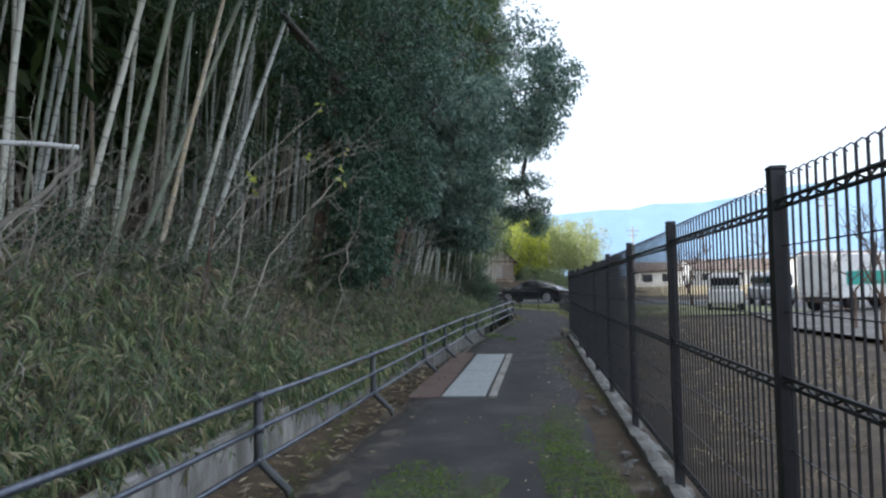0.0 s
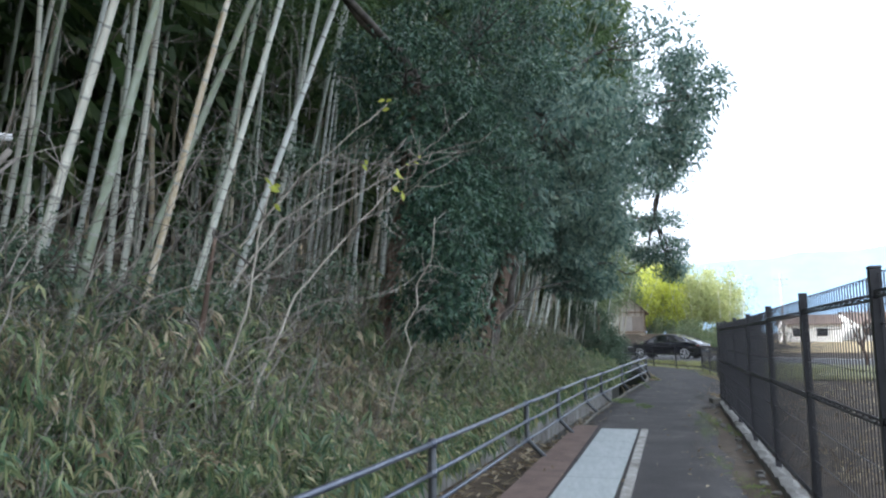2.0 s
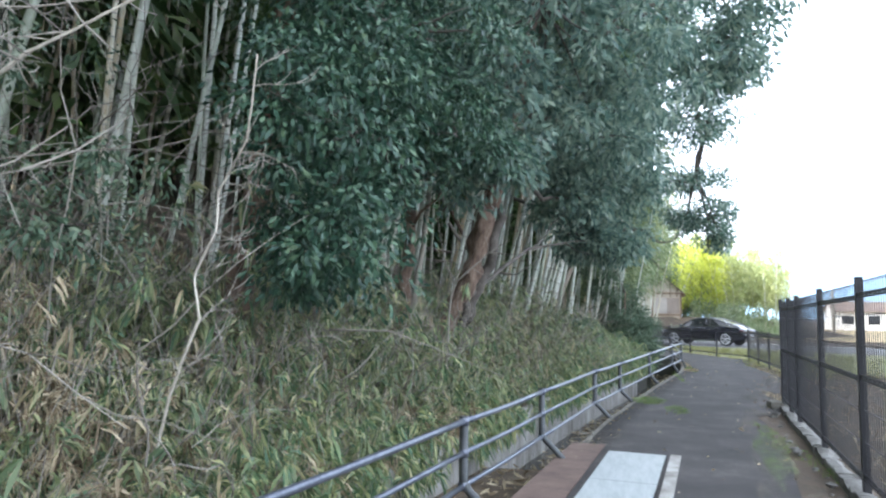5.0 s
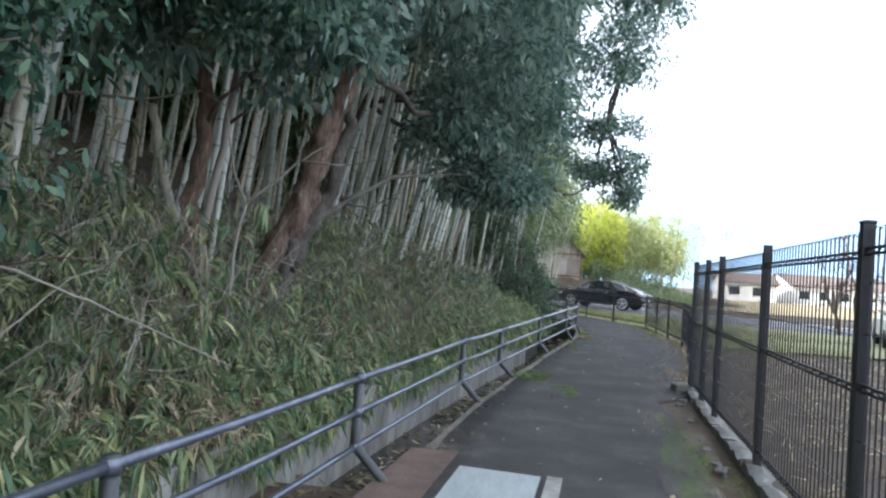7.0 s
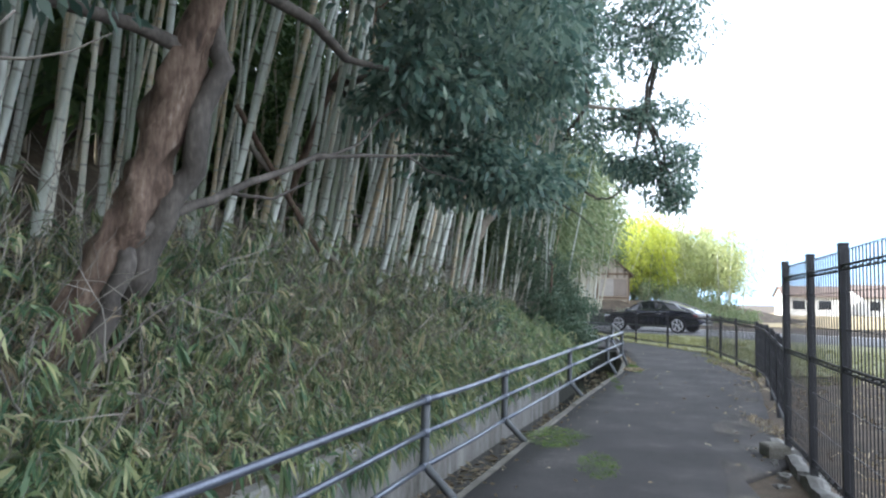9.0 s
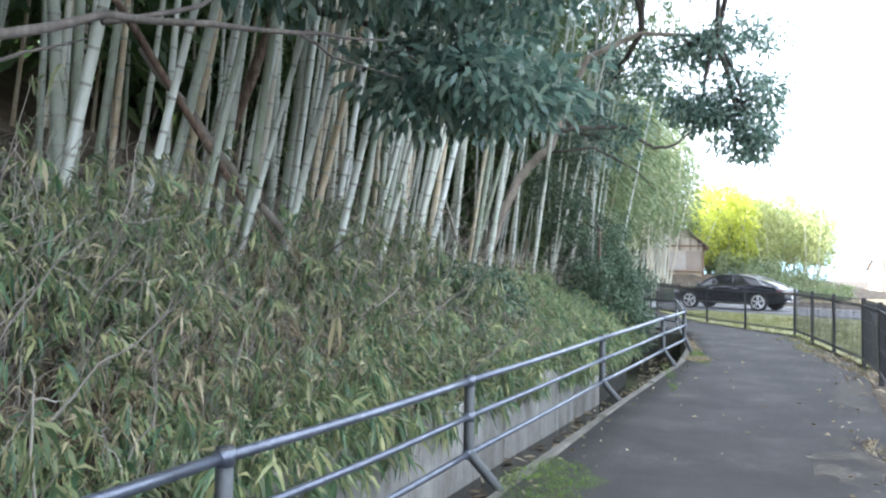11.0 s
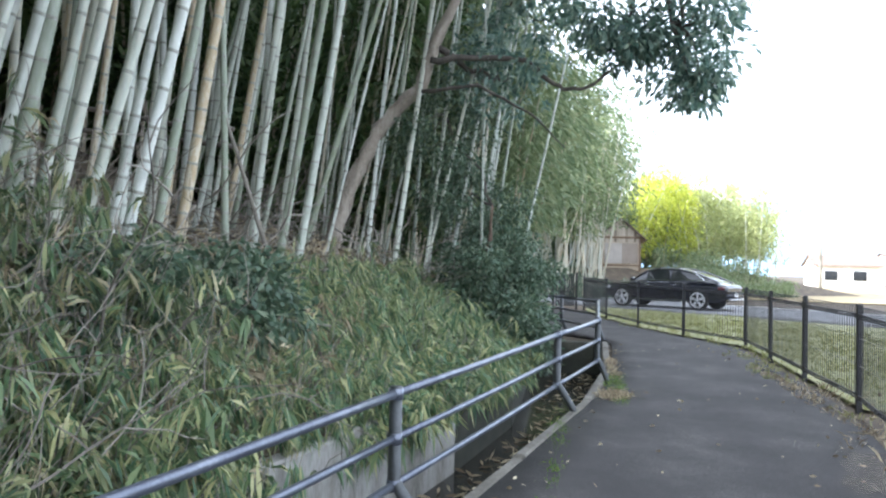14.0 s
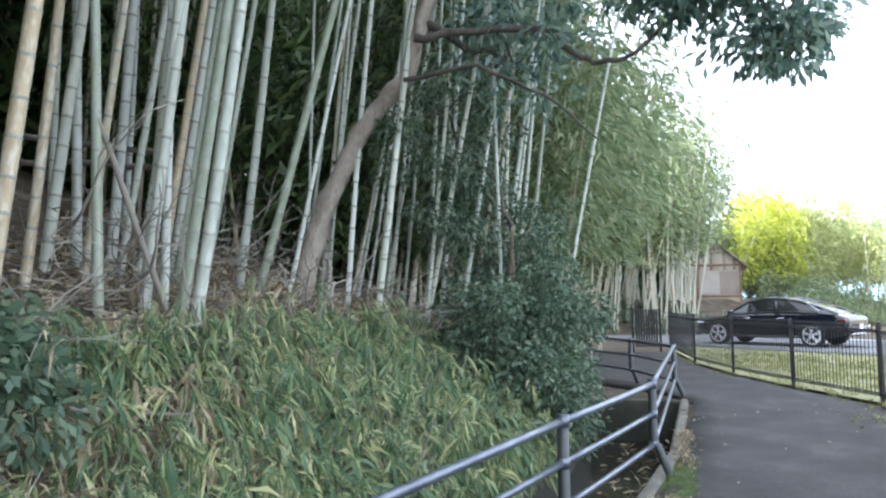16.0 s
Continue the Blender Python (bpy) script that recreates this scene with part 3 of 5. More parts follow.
def lerp2(p, q, u):
    return (p[0] + (q[0] - p[0]) * u, p[1] + (q[1] - p[1]) * u)


for i in range(4):
    u, w = i / 4 + 0.001, (i + 1) / 4 - 0.001
    b = Buf()
    slab(b, [lerp2(PL[0], PL[3], u), lerp2(PL[1], PL[2], u), lerp2(PL[1], PL[2], w), lerp2(PL[0], PL[3], w)], 0.004, 0.02)
    part("plate_section", b, PLATE, plate)
b = Buf()
slab(b, [(0.60, 9.80), (0.70, 9.78), (1.52, 15.82), (1.41, 15.85)], 0.004, 0.03)
tagged(part("plate_edging", b, CONCRETE), "thin pale concrete strip beside the cover plate", "edging", kind="structure")
b = Buf()
slab(b, [(-0.55, 9.9), (-0.09, 9.9), (0.70, 16.4), (0.30, 16.4)], 0.004, 0.012)
tagged(part("rust_patch", b, RUST), "reddish brown rusty plate between ditch and cover plate", "cover plate")


# ---- bamboo grove ----
def culm_mesh(seed, height, r0):
    """A jointed culm rising from the origin, bending over slightly at the top towards +x."""
    rg = random.Random(seed)
    b = Buf()
    pts, rad, slots = [], [], []
    z, k = -0.3, 0
    bend = rg.uniform(0.3, 1.3)
    sway = rg.uniform(-0.06, 0.06)

    def at(z):
        u = max(z, 0) / height
        return Vector((bend * u ** 2.4 + sway * math.sin(u * 6), sway * math.sin(u * 5 + 1), z))

    while z < height:
        u = max(z, 0) / height
        r = r0 * (1 - 0.72 * u ** 1.2)
        step = 0.20 + 0.16 * min(u * 4, 1) + rg.uniform(-0.02, 0.02)
        for dz, f, s in ((0.0, 1.07, 1), (0.013, 0.97, 0), (step * 0.5, 1.0, 0), (step - 0.014, 0.98, 1)):
            pts.append(at(z + dz))
            rad.append(r * f)
            slots.append(s)
        z += step
    b.tube(pts, rad, 8, slots=slots)
    return b.mesh("culm", [CULM, NODE], True), at


def spray_mesh(seed, at, height, low, count, mat=BAMLEAF, spread=1.2, leaf=0.16):
    """Twigs with drooping leaves round the upper part of a culm."""
    rg = np.random.default_rng(seed)
    P, A = [], []
    for _ in range(count // 16):
        z = low + (height - low) * rg.random() ** 0.8
        c = np.array(at(z))
        d = rg.normal(size=3)
        d[2] = abs(d[2]) * 0.4
        d /= np.linalg.norm(d)
        ln = spread * rg.uniform(0.3, 1.0) * (1.15 - 0.6 * z / height)
        for _ in range(16):
            u = rg.uniform(0.3, 1.0)
            P.append(c + d * ln * u + np.array([0, 0, -0.35 * ln * u * u]) + rg.normal(size=3) * 0.09)
            a = d * 0.6 + rg.normal(size=3) * 0.6
            a[2] -= 0.35
            A.append(a)
    P, A = np.array(P), unit(np.array(A))
    return leaf_mesh("foliage", P, A, rg.uniform(0.6, 1.2, len(P)) * leaf, leaf * 0.2, mat, 0.3, rng=rg)


rng = np.random.default_rng(11)
variants = []
for k in range(7):
    hgt = 10.5 + 0.5 * k
    me, at = culm_mesh(k, hgt, 0.046 + 0.004 * (k % 4))
    fo = spray_mesh(50 + k, at, hgt, 6.0, 1300, spread=1.7, leaf=0.24)
    variants.append((me, fo))


def bamboo(x, y, lean, way, k, scale=1.0, label="tall bamboo culm with jointed pale stem in the grove"):
    """lean: degrees; way: the compass turn of the lean."""
    me, fo = variants[k % len(variants)]
    ob = thing("bamboo", label, "bamboo", group="bamboo grove on the bank")
    part("culm", me, None, ob)
    part("foliage", fo, None, ob)
    ob.matrix_basis = pose(x, y, land(x, y) - 0.22, 0, 0, way) @ pose(0, 0, 0, 0, lean, 0) @ Matrix.Diagonal((scale, scale, 1, 1))
    return ob


# culms that stand at the front of the bank and can be told apart
for x, y, lean, way, k, s in [
    (-1.08, 28.04, 1, 185, 0, 0.95), (-0.40, 28.2, 7.2, 4, 1, 1.0), (-0.70, 28.4, 6.8, 5, 2, 0.95), (-0.86, 28.9, 8.5, 4, 4, 0.9), (0.06, 30.67, 6.8, 4, 3, 0.68),
    (-1.14, 27.05, 6.8, 6, 6, 1.05), (-1.24, 26.8, 8.5, 5, 5, 0.95), (-1.14, 28.53, 6, 4, 3, 0.95), (-1.12, 30.08, 14, 5, 2, 0.9), (-0.38, 30.9, 5, 3, 4, 0.75), (-2.7, 29.4, 1, 180, 6, 0.95),
    (-1.55, 25.9, 4, 5, 5, 1.0), (-1.25, 25.0, 10, 5, 6, 0.95), (-0.85, 30.3, 11, 8, 0, 0.6), (-1.9, 28.0, 5, 6, 1, 0.9),
    (-1.7, 24.6, 8, 5, 0, 1.0), (-1.95, 23.9, 6, 10, 1, 1.0), (-1.6, 23.6, 12, 3, 2, 0.9), (-2.0, 22.8, 11, 8, 3, 0.9), (-1.9, 22.1, 12, 10, 4, 0.85),
    (-1.5, 22.9, 13, 5, 5, 0.85), (-1.2, 23.5, 12, 5, 6, 0.85), (-0.95, 24.2, 13, 8, 0, 0.8), (-0.75, 24.8, 11, 5, 1, 0.85), (-2.4, 20.9, 10, 8, 2, 0.9),
    (-0.75, 25.6, 12, 8, 3, 0.8), (-1.35, 24.9, 13, 6, 6, 0.75), (-1.1, 25.9, 10, 4, 1, 0.85), (-2.2, 21.6, 13, 5, 5, 0.75), (-1.75, 22.5, 14, 9, 0, 0.7),
    (-2.1, 17.4, 4, 5, 5, 0.7), (-2.3, 17.6, 3, 5, 2, 0.7), (-2.9, 15.4, 4, 5, 6, 0.9), (-3.9, 9.0, 12, 8, 0, 0.8), (-3.8, 9.5, 15, 8, 1, 0.8), (-4.3, 8.6, 11, 8, 2, 0.9),
    (-4.7, 8.5, 14, 4, 3, 0.8), (-5.0, 7.8, 5, 4, 4, 0.95), (-5.5, 7.4, 6, 4, 5, 1.1), (-4.0, 10.6, 18, 6, 6, 0.8), (-5.9, 7.9, 3, 4, 1, 1.1), (-4.5, 9.4, 20, 6, 2, 0.8),
]:
    bamboo(x, y, lean, way, k, s)
for _ in range(24):
    y = float(rng.uniform(22.0, 31.2))
    x = bankx(y) - float(rng.uniform(1.75 if y < 26.3 else 3.4, 5.2))
    bamboo(x, y, float(abs(rng.normal(7, 3))), float(rng.normal(8, 15)), int(rng.integers(7)), float(rng.uniform(0.7, 1.1)))
placed = []
tries = 0
while len(placed) < 215 and tries < 6000:
    tries += 1
    y = float(rng.uniform(-6, 33.5))
    d = float(3.3 + 9.5 * rng.random() ** 1.25)
    if 9.5 < y < 18 and d < 4.2:
        continue
    if y > 31 and d < 4.2:
        continue
    if 3 < y < 13.5 and d < 7 and rng.random() < 0.4:
        continue
    x = railx(min(y, 31)) - d
    if any((x - a) ** 2 + (y - c) ** 2 < 0.16 for a, c in placed):
        continue
    placed.append((x, y))
    bamboo(x, y, float(abs(rng.normal(5.5, 3.5))), float(rng.normal(8, 35)), int(rng.integers(7)), float(rng.uniform(0.75, 1.2)))


def far_grove(name, box, count, label, leaves, mat, low, height, leaf, seed, r=0.045, category="bamboo grove"):
    """A grove too far or too deep to count: joined culms and foliage."""
    rg = np.random.default_rng(seed)
    grove = thing(name, label, category, kind="stuff")
    b = Buf()
    x0, y0, x1, y1 = box
    P, A = [], []
    for _ in range(count):
        x, y = float(rg.uniform(x0, x1)), float(rg.uniform(y0, y1))
        z = land(x, y) - 0.1
        h = height * float(rg.uniform(0.6, 1.12))
        lx, ly = float(rg.normal(0.06, 0.1)), float(rg.normal(0, 0.08))
        b.tube([(x, y, z), (x + lx * h * 0.5, y + ly * h * 0.5, z + h * 0.5), (x + lx * h * 1.25, y + ly * h * 1.1, z + h)], [r, r * 0.8, r * 0.3], 5)
        n = leaves // count
        u = low + (1.03 - low) * rg.random(n) ** 0.85
        rad = (0.35 + 0.9 * np.sin(np.clip((u - low) / (1.05 - low), 0, 1) * 3.1)) * rg.random(n) ** 0.5 * height * 0.13
        a = rg.uniform(0, 6.283, n)
        clump = 0.25 * np.sin(a * 3 + u * 25)
        P.append(np.stack([x + lx * h * u * 1.2 + (rad + clump) * np.cos(a), y + ly * h * u + (rad + clump) * np.sin(a), z + h * u - 0.25 * rad + 0.2 * clump], 1))
        q = np.stack([np.cos(a), np.sin(a), np.full(n, -0.5)], 1) + rg.normal(size=(n, 3)) * 0.5
        A.append(q)
    part("culms", b, CULM, grove)
    P, A = np.concatenate(P), unit(np.concatenate(A))
    part("foliage", leaf_mesh("foliage", P, A, rg.uniform(0.6, 1.2, len(P)) * leaf, leaf * 0.24, mat, 0.3, rng=rg), None, grove)
    return grove


far_grove("deep_grove", (-24, -16, -9.5, 48), 460, "dense dark bamboo wood up the slope", 92000, BAMLEAF, 0.14, 13, 0.95, 21)
far_grove("bamboo_thicket", (-9.5, 34.5, -1.0, 47), 110, "tall leafy bamboo thicket above the bend", 70000, BAMLEAF, 0.10, 12.5, 0.36, 22, 0.04)
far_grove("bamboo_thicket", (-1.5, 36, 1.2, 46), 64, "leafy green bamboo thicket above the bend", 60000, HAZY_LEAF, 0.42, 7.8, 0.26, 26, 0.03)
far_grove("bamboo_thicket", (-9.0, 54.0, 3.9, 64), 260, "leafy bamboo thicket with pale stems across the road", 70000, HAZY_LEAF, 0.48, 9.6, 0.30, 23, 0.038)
far_grove("yellow_bamboo", (6.0, 66, 9.8, 75), 44, "sunlit yellow-green bamboo beyond the road", 30000, SPRING, 0.16, 6.2, 0.30, 24, 0.05)
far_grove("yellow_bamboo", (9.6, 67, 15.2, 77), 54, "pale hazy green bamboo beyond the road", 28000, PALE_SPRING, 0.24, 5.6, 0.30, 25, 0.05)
far_grove("far_wood", (-16, 65, 4.6, 72), 90, "shaded green wood behind the house", 42000, BAMLEAF, 0.02, 7.0, 0.5, 29, 0.06, "wood")
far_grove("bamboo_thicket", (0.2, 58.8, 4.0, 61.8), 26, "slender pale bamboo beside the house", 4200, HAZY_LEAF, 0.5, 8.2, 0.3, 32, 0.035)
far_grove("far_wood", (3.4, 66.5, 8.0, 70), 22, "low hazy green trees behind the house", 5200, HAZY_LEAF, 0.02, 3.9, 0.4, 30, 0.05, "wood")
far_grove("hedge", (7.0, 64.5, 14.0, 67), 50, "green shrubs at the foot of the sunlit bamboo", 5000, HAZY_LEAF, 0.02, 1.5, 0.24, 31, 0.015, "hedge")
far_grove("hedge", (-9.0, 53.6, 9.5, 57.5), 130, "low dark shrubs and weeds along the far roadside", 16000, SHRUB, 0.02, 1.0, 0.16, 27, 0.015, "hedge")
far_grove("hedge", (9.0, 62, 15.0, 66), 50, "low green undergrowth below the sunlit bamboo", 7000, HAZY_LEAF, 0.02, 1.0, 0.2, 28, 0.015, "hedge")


# ---- evergreen trees ----
def wander(p, q, n, amount, rg):
    p, q = np.array(p, float), np.array(q, float)
    out = []
    off = np.zeros(3)
    for i in range(n + 1):
        u = i / n
        out.append(tuple(p + (q - p) * u + off * math.sin(math.pi * u)))
        off = off + rg.normal(size=3) * amount
    return out


def evergreen(name, label, trunk, radii, lobes, seed, leaf=0.11, per=128, mat=LEAF, limb_r=0.05, clump=0.42, boughs=(), bark=None, bough_bark=None):
    """trunk: plan of the bole; lobes: ellipsoids (x, y, z, rx, ry, rz, clumps) of the crown."""
    rg = np.random.default_rng(seed)
    tree = thing(name, label, "tree")
    b = Buf()
    bole, thick = [], []
    for i in range(len(trunk) - 1):
        for u in range(6):
            bole.append(tuple(Vector(trunk[i]).lerp(Vector(trunk[i + 1]), u / 6)))
            thick.append(radii[i] + (radii[i + 1] - radii[i]) * u / 6)
    b.tube(bole + [trunk[-1]], thick + [radii[-1]], 18)
    rough = 0.34 * max(radii)
    b.v = [(q[0] + rough * (noise.noise((q[0] * 14, q[1] * 14, q[2] * 3)) + 0.5 * noise.noise((q[0] * 5, q[1] * 5, q[2] * 5))), q[1] + rough * noise.noise((q[1] * 14, q[2] * 3, q[0] * 14)), q[2]) for q in b.v]
    part("trunk", b, bark or BARK, tree, smooth=True)
    for k, (pts, r0, r1) in enumerate(boughs):
        b = Buf()
        n = len(pts)
        fine = []
        for i in range(n - 1):
            for u in range(4):
                fine.append(tuple(Vector(pts[i]).lerp(Vector(pts[i + 1]), u / 4) + Vector([float(v) for v in rg.normal(size=3) * r0 * 0.3])))
        fine.append(pts[-1])
        b.tube(fine, [r0 + (r1 - r0) * i / (len(fine) - 1) for i in range(len(fine))], 8)
        part("bough", b, bough_bark or BARK, tree, smooth=True)
    P, A = [], []
    tr = np.array(trunk)
    for (x, y, z, rx, ry, rz, n) in lobes:
        j = int(np.argmin(np.linalg.norm(tr[1:] - np.array((x, y, z)), axis=1))) + 1
        limbs = Buf()
        hub = np.array((x, y, z)) + rg.normal(size=3) * np.array((rx, ry, rz)) * 0.15
        limbs.tube(wander(tr[j], hub, 6, 0.06, rg), [limb_r * (1.2 - 0.14 * i) for i in range(7)], 6)
        for i in range(n):
            d = rg.normal(size=3)
            d /= np.linalg.norm(d)
            c = np.array((x, y, z)) + d * np.array((rx, ry, rz)) * rg.random() ** 0.33
            if i % 4 == 0:
                limbs.tube(wander(hub, c, 4, 0.05, rg), [limb_r * 0.5 * (1 - 0.2 * k) for k in range(5)], 4)
            m = int(per * rg.uniform(0.6, 1.3))
            e = unit(rg.normal(size=(m, 3)))
            r = clump * rg.uniform(0.6, 1.25)
            P.append(c + e * r * rg.random((m, 1)) ** 0.45 * np.array([[1, 1, 0.75]]))
            A.append(e * 0.8 + np.array([[0, 0, -0.45]]) + rg.normal(size=(m, 3)) * 0.45)
        part("limb", limbs, DARK_BARK, tree, smooth=True)
    P, A = np.concatenate(P), unit(np.concatenate(A))
    part("crown", leaf_mesh("crown", P, A, rg.uniform(0.65, 1.25, len(P)) * leaf, leaf * 0.42, mat, 0.15, rng=rg), None, tree)
    return tree


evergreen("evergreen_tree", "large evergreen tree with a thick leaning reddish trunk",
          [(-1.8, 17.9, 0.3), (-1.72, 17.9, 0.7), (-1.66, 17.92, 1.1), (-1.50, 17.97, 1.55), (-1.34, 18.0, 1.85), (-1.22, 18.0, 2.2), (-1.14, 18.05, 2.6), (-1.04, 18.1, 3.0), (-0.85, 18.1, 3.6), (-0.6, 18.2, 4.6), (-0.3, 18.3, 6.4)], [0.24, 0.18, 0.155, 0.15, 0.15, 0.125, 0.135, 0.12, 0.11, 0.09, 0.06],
          [(-0.2, 17.2, 5.6, 2.0, 2.4, 1.6, 66), (0.6, 18.6, 5.8, 1.9, 2.0, 1.5, 44), (-1.6, 16.2, 4.9, 1.5, 1.6, 1.2, 46), (0.4, 20.4, 4.9, 1.4, 1.5, 1.2, 40), (0.1, 20.9, 3.6, 0.7, 0.8, 0.5, 26), (-0.8, 18.2, 8.0, 2.4, 2.8, 1.7, 44), (1.2, 19.4, 8.2, 2.0, 2.2, 1.5, 26), (-1.8, 15.6, 3.4, 0.8, 0.6, 0.5, 26), (-0.9, 16.6, 3.5, 0.8, 0.7, 0.5, 26), (2.7, 20.5, 6.3, 0.9, 1.4, 0.8, 36), (3.3, 20.5, 7.5, 0.8, 1.4, 0.9, 36)], 31, leaf=0.145, per=82, mat=SKYLIT_LEAF, bough_bark=DARK_BARK,
          boughs=[([(-1.36, 17.95, 1.6), (-1.16, 18.05, 1.82), (-0.98, 18.6, 2.08), (-0.59, 19.5, 2.52), (0.0, 20.5, 2.75), (0.4, 21.1, 2.86)], 0.05, 0.006), ([(-0.59, 19.5, 2.5), (-0.35, 20.0, 2.75), (-0.2, 20.3, 3.1), (0.1, 20.7, 3.4)], 0.018, 0.004), ([(-0.98, 18.6, 2.08), (-0.7, 18.8, 2.05), (-0.4, 19.2, 2.3)], 0.02, 0.004), ([(0.0, 20.5, 2.75), (0.2, 20.6, 2.6), (0.55, 21.0, 2.55)], 0.012, 0.003), ([(-1.42, 18.02, 1.3), (-1.2, 18.1, 1.8), (-1.0, 18.15, 2.3), (-0.86, 18.2, 2.9), (-0.9, 18.2, 3.6), (-1.2, 18.0, 5.0)], 0.10, 0.06), ([(-1.74, 17.7, 0.5), (-1.45, 17.75, 0.9), (-1.35, 17.9, 1.4), (-1.3, 18.0, 1.8)], 0.08, 0.06)])
# The last two lobes hang out of view, added to shade the bamboo below.
evergreen("evergreen_tree", "dense dark evergreen hanging low over the bank",
          [(-2.6, 13.2, 0.9), (-2.4, 13.1, 2.0), (-2.1, 13.0, 3.4), (-1.9, 13.0, 5.4)], [0.14, 0.12, 0.09, 0.05],
          [(-1.5, 13.0, 3.0, 0.8, 1.1, 1.0, 60), (-1.4, 14.0, 4.2, 1.2, 1.5, 1.1, 75), (-1.5, 12.8, 2.0, 0.65, 0.8, 0.5, 28), (-1.2, 14.4, 6.4, 1.6, 2.0, 1.6, 75), (-2.0, 12.6, 5.0, 1.0, 1.0, 1.1, 45), (-1.0, 15.2, 3.5, 0.8, 0.8, 0.7, 28), (-2.6, 9.5, 6.2, 1.6, 2.2, 0.9, 50), (-3.2, 6.5, 6.4, 1.4, 1.6, 0.8, 34)], 32, leaf=0.082, per=150, clump=0.38)
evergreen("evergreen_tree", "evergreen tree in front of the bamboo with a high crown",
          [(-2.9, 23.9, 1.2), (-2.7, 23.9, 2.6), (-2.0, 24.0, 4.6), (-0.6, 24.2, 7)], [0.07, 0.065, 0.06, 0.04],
          [(0.9, 23.0, 4.4, 1.2, 1.3, 0.9, 46), (1.2, 25.2, 6.6, 1.4, 1.6, 0.9, 34), (0.4, 22.2, 4.2, 1.0, 1.0, 0.7, 32), (1.1, 24.6, 8.4, 1.9, 2.6, 1.7, 20), (1.4, 27.6, 7.0, 1.3, 1.5, 1.0, 16), (0.5, 22.6, 2.95, 1.0, 0.6, 0.45, 42)], 33, mat=SKYLIT_LEAF, leaf=0.14, per=74)
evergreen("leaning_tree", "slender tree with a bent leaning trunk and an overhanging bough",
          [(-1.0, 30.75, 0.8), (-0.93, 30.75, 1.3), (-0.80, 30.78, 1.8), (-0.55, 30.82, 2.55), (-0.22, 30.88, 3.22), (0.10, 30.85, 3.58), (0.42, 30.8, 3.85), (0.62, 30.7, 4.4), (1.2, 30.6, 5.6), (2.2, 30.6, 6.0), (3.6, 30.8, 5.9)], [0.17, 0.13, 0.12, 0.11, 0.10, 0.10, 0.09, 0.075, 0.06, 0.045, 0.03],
          [(4.15, 31.0, 4.5, 0.85, 0.8, 0.75, 34), (4.15, 31.0, 3.8, 0.4, 0.35, 0.25, 9), (3.2, 31.0, 4.6, 0.6, 0.6, 0.45, 22), (3.5, 30.8, 5.9, 1.3, 0.9, 0.6, 30), (1.5, 31.4, 4.3, 0.75, 0.8, 0.8, 18), (1.9, 31.8, 5.5, 0.9, 0.9, 0.8, 18), (3.6, 29.6, 7.6, 1.5, 1.7, 1.2, 55), (4.4, 29.8, 9.3, 1.2, 1.5, 1.1, 40), (2.2, 29.4, 7.8, 1.4, 1.5, 1.6, 20), (2.5, 28.8, 10.2, 1.8, 2.0, 1.6, 26)], 34, leaf=0.13, per=70, clump=0.36, mat=SKYLIT_LEAF, bark=PALE_BARK, bough_bark=DARK_BARK,
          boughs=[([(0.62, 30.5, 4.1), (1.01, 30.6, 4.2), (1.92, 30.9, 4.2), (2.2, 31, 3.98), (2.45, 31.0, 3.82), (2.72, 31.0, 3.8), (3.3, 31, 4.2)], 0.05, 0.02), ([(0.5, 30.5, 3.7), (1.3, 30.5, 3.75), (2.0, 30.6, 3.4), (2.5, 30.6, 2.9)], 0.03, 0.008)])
evergreen("shrub", "grey-green leafy shrub at the end of the bank", [(1.3, 31.6, 0.6), (1.35, 31.6, 1.4), (1.4, 31.6, 2.2)], [0.05, 0.04, 0.02],
          [(1.55, 31.3, 1.0, 0.75, 1.0, 0.75, 70), (1.0, 32.0, 2.2, 0.9, 1.0, 0.9, 32), (1.9, 30.6, 0.35, 0.45, 0.6, 0.45, 40), (0.6, 31.6, 3.4, 0.9, 1.0, 0.9, 22), (1.3, 33.0, 1.2, 0.8, 1.0, 1.0, 60)], 35, leaf=0.075, per=190, mat=SHRUB, limb_r=0.02, clump=0.34)
evergreen("shrub", "low dark leafy bush among the bamboo grass", [(-0.6, 25.4, 0.7), (-0.55, 25.4, 1.0), (-0.5, 25.4, 1.4)], [0.04, 0.03, 0.02],
          [(-0.45, 25.3, 1.05, 0.65, 0.7, 0.35, 45), (0.05, 25.9, 0.95, 0.5, 0.6, 0.3, 26)], 36, leaf=0.085, per=150, mat=SHRUB, limb_r=0.015, clump=0.28)

evergreen("shrub", "dark green leafy shrub growing through the brushwood", [(-3.1, 8.9, 1.0), (-3.0, 8.9, 1.6), (-2.9, 8.9, 2.4)], [0.03, 0.025, 0.015],
          [(-3.8, 9.4, 1.9, 0.7, 0.9, 0.5, 26), (-3.7, 10.8, 2.5, 0.6, 0.9, 0.6, 22), (-2.8, 11.6, 2.1, 0.6, 0.7, 0.5, 22), (-4.4, 8.6, 2.1, 0.7, 0.8, 0.5, 24), (-3.5, 11.4, 3.6, 0.7, 0.8, 0.7, 18), (-5.2, 8.4, 2.2, 0.7, 0.7, 0.5, 20)], 37, leaf=0.065, per=80, mat=SHRUB, limb_r=0.012, clump=0.30)
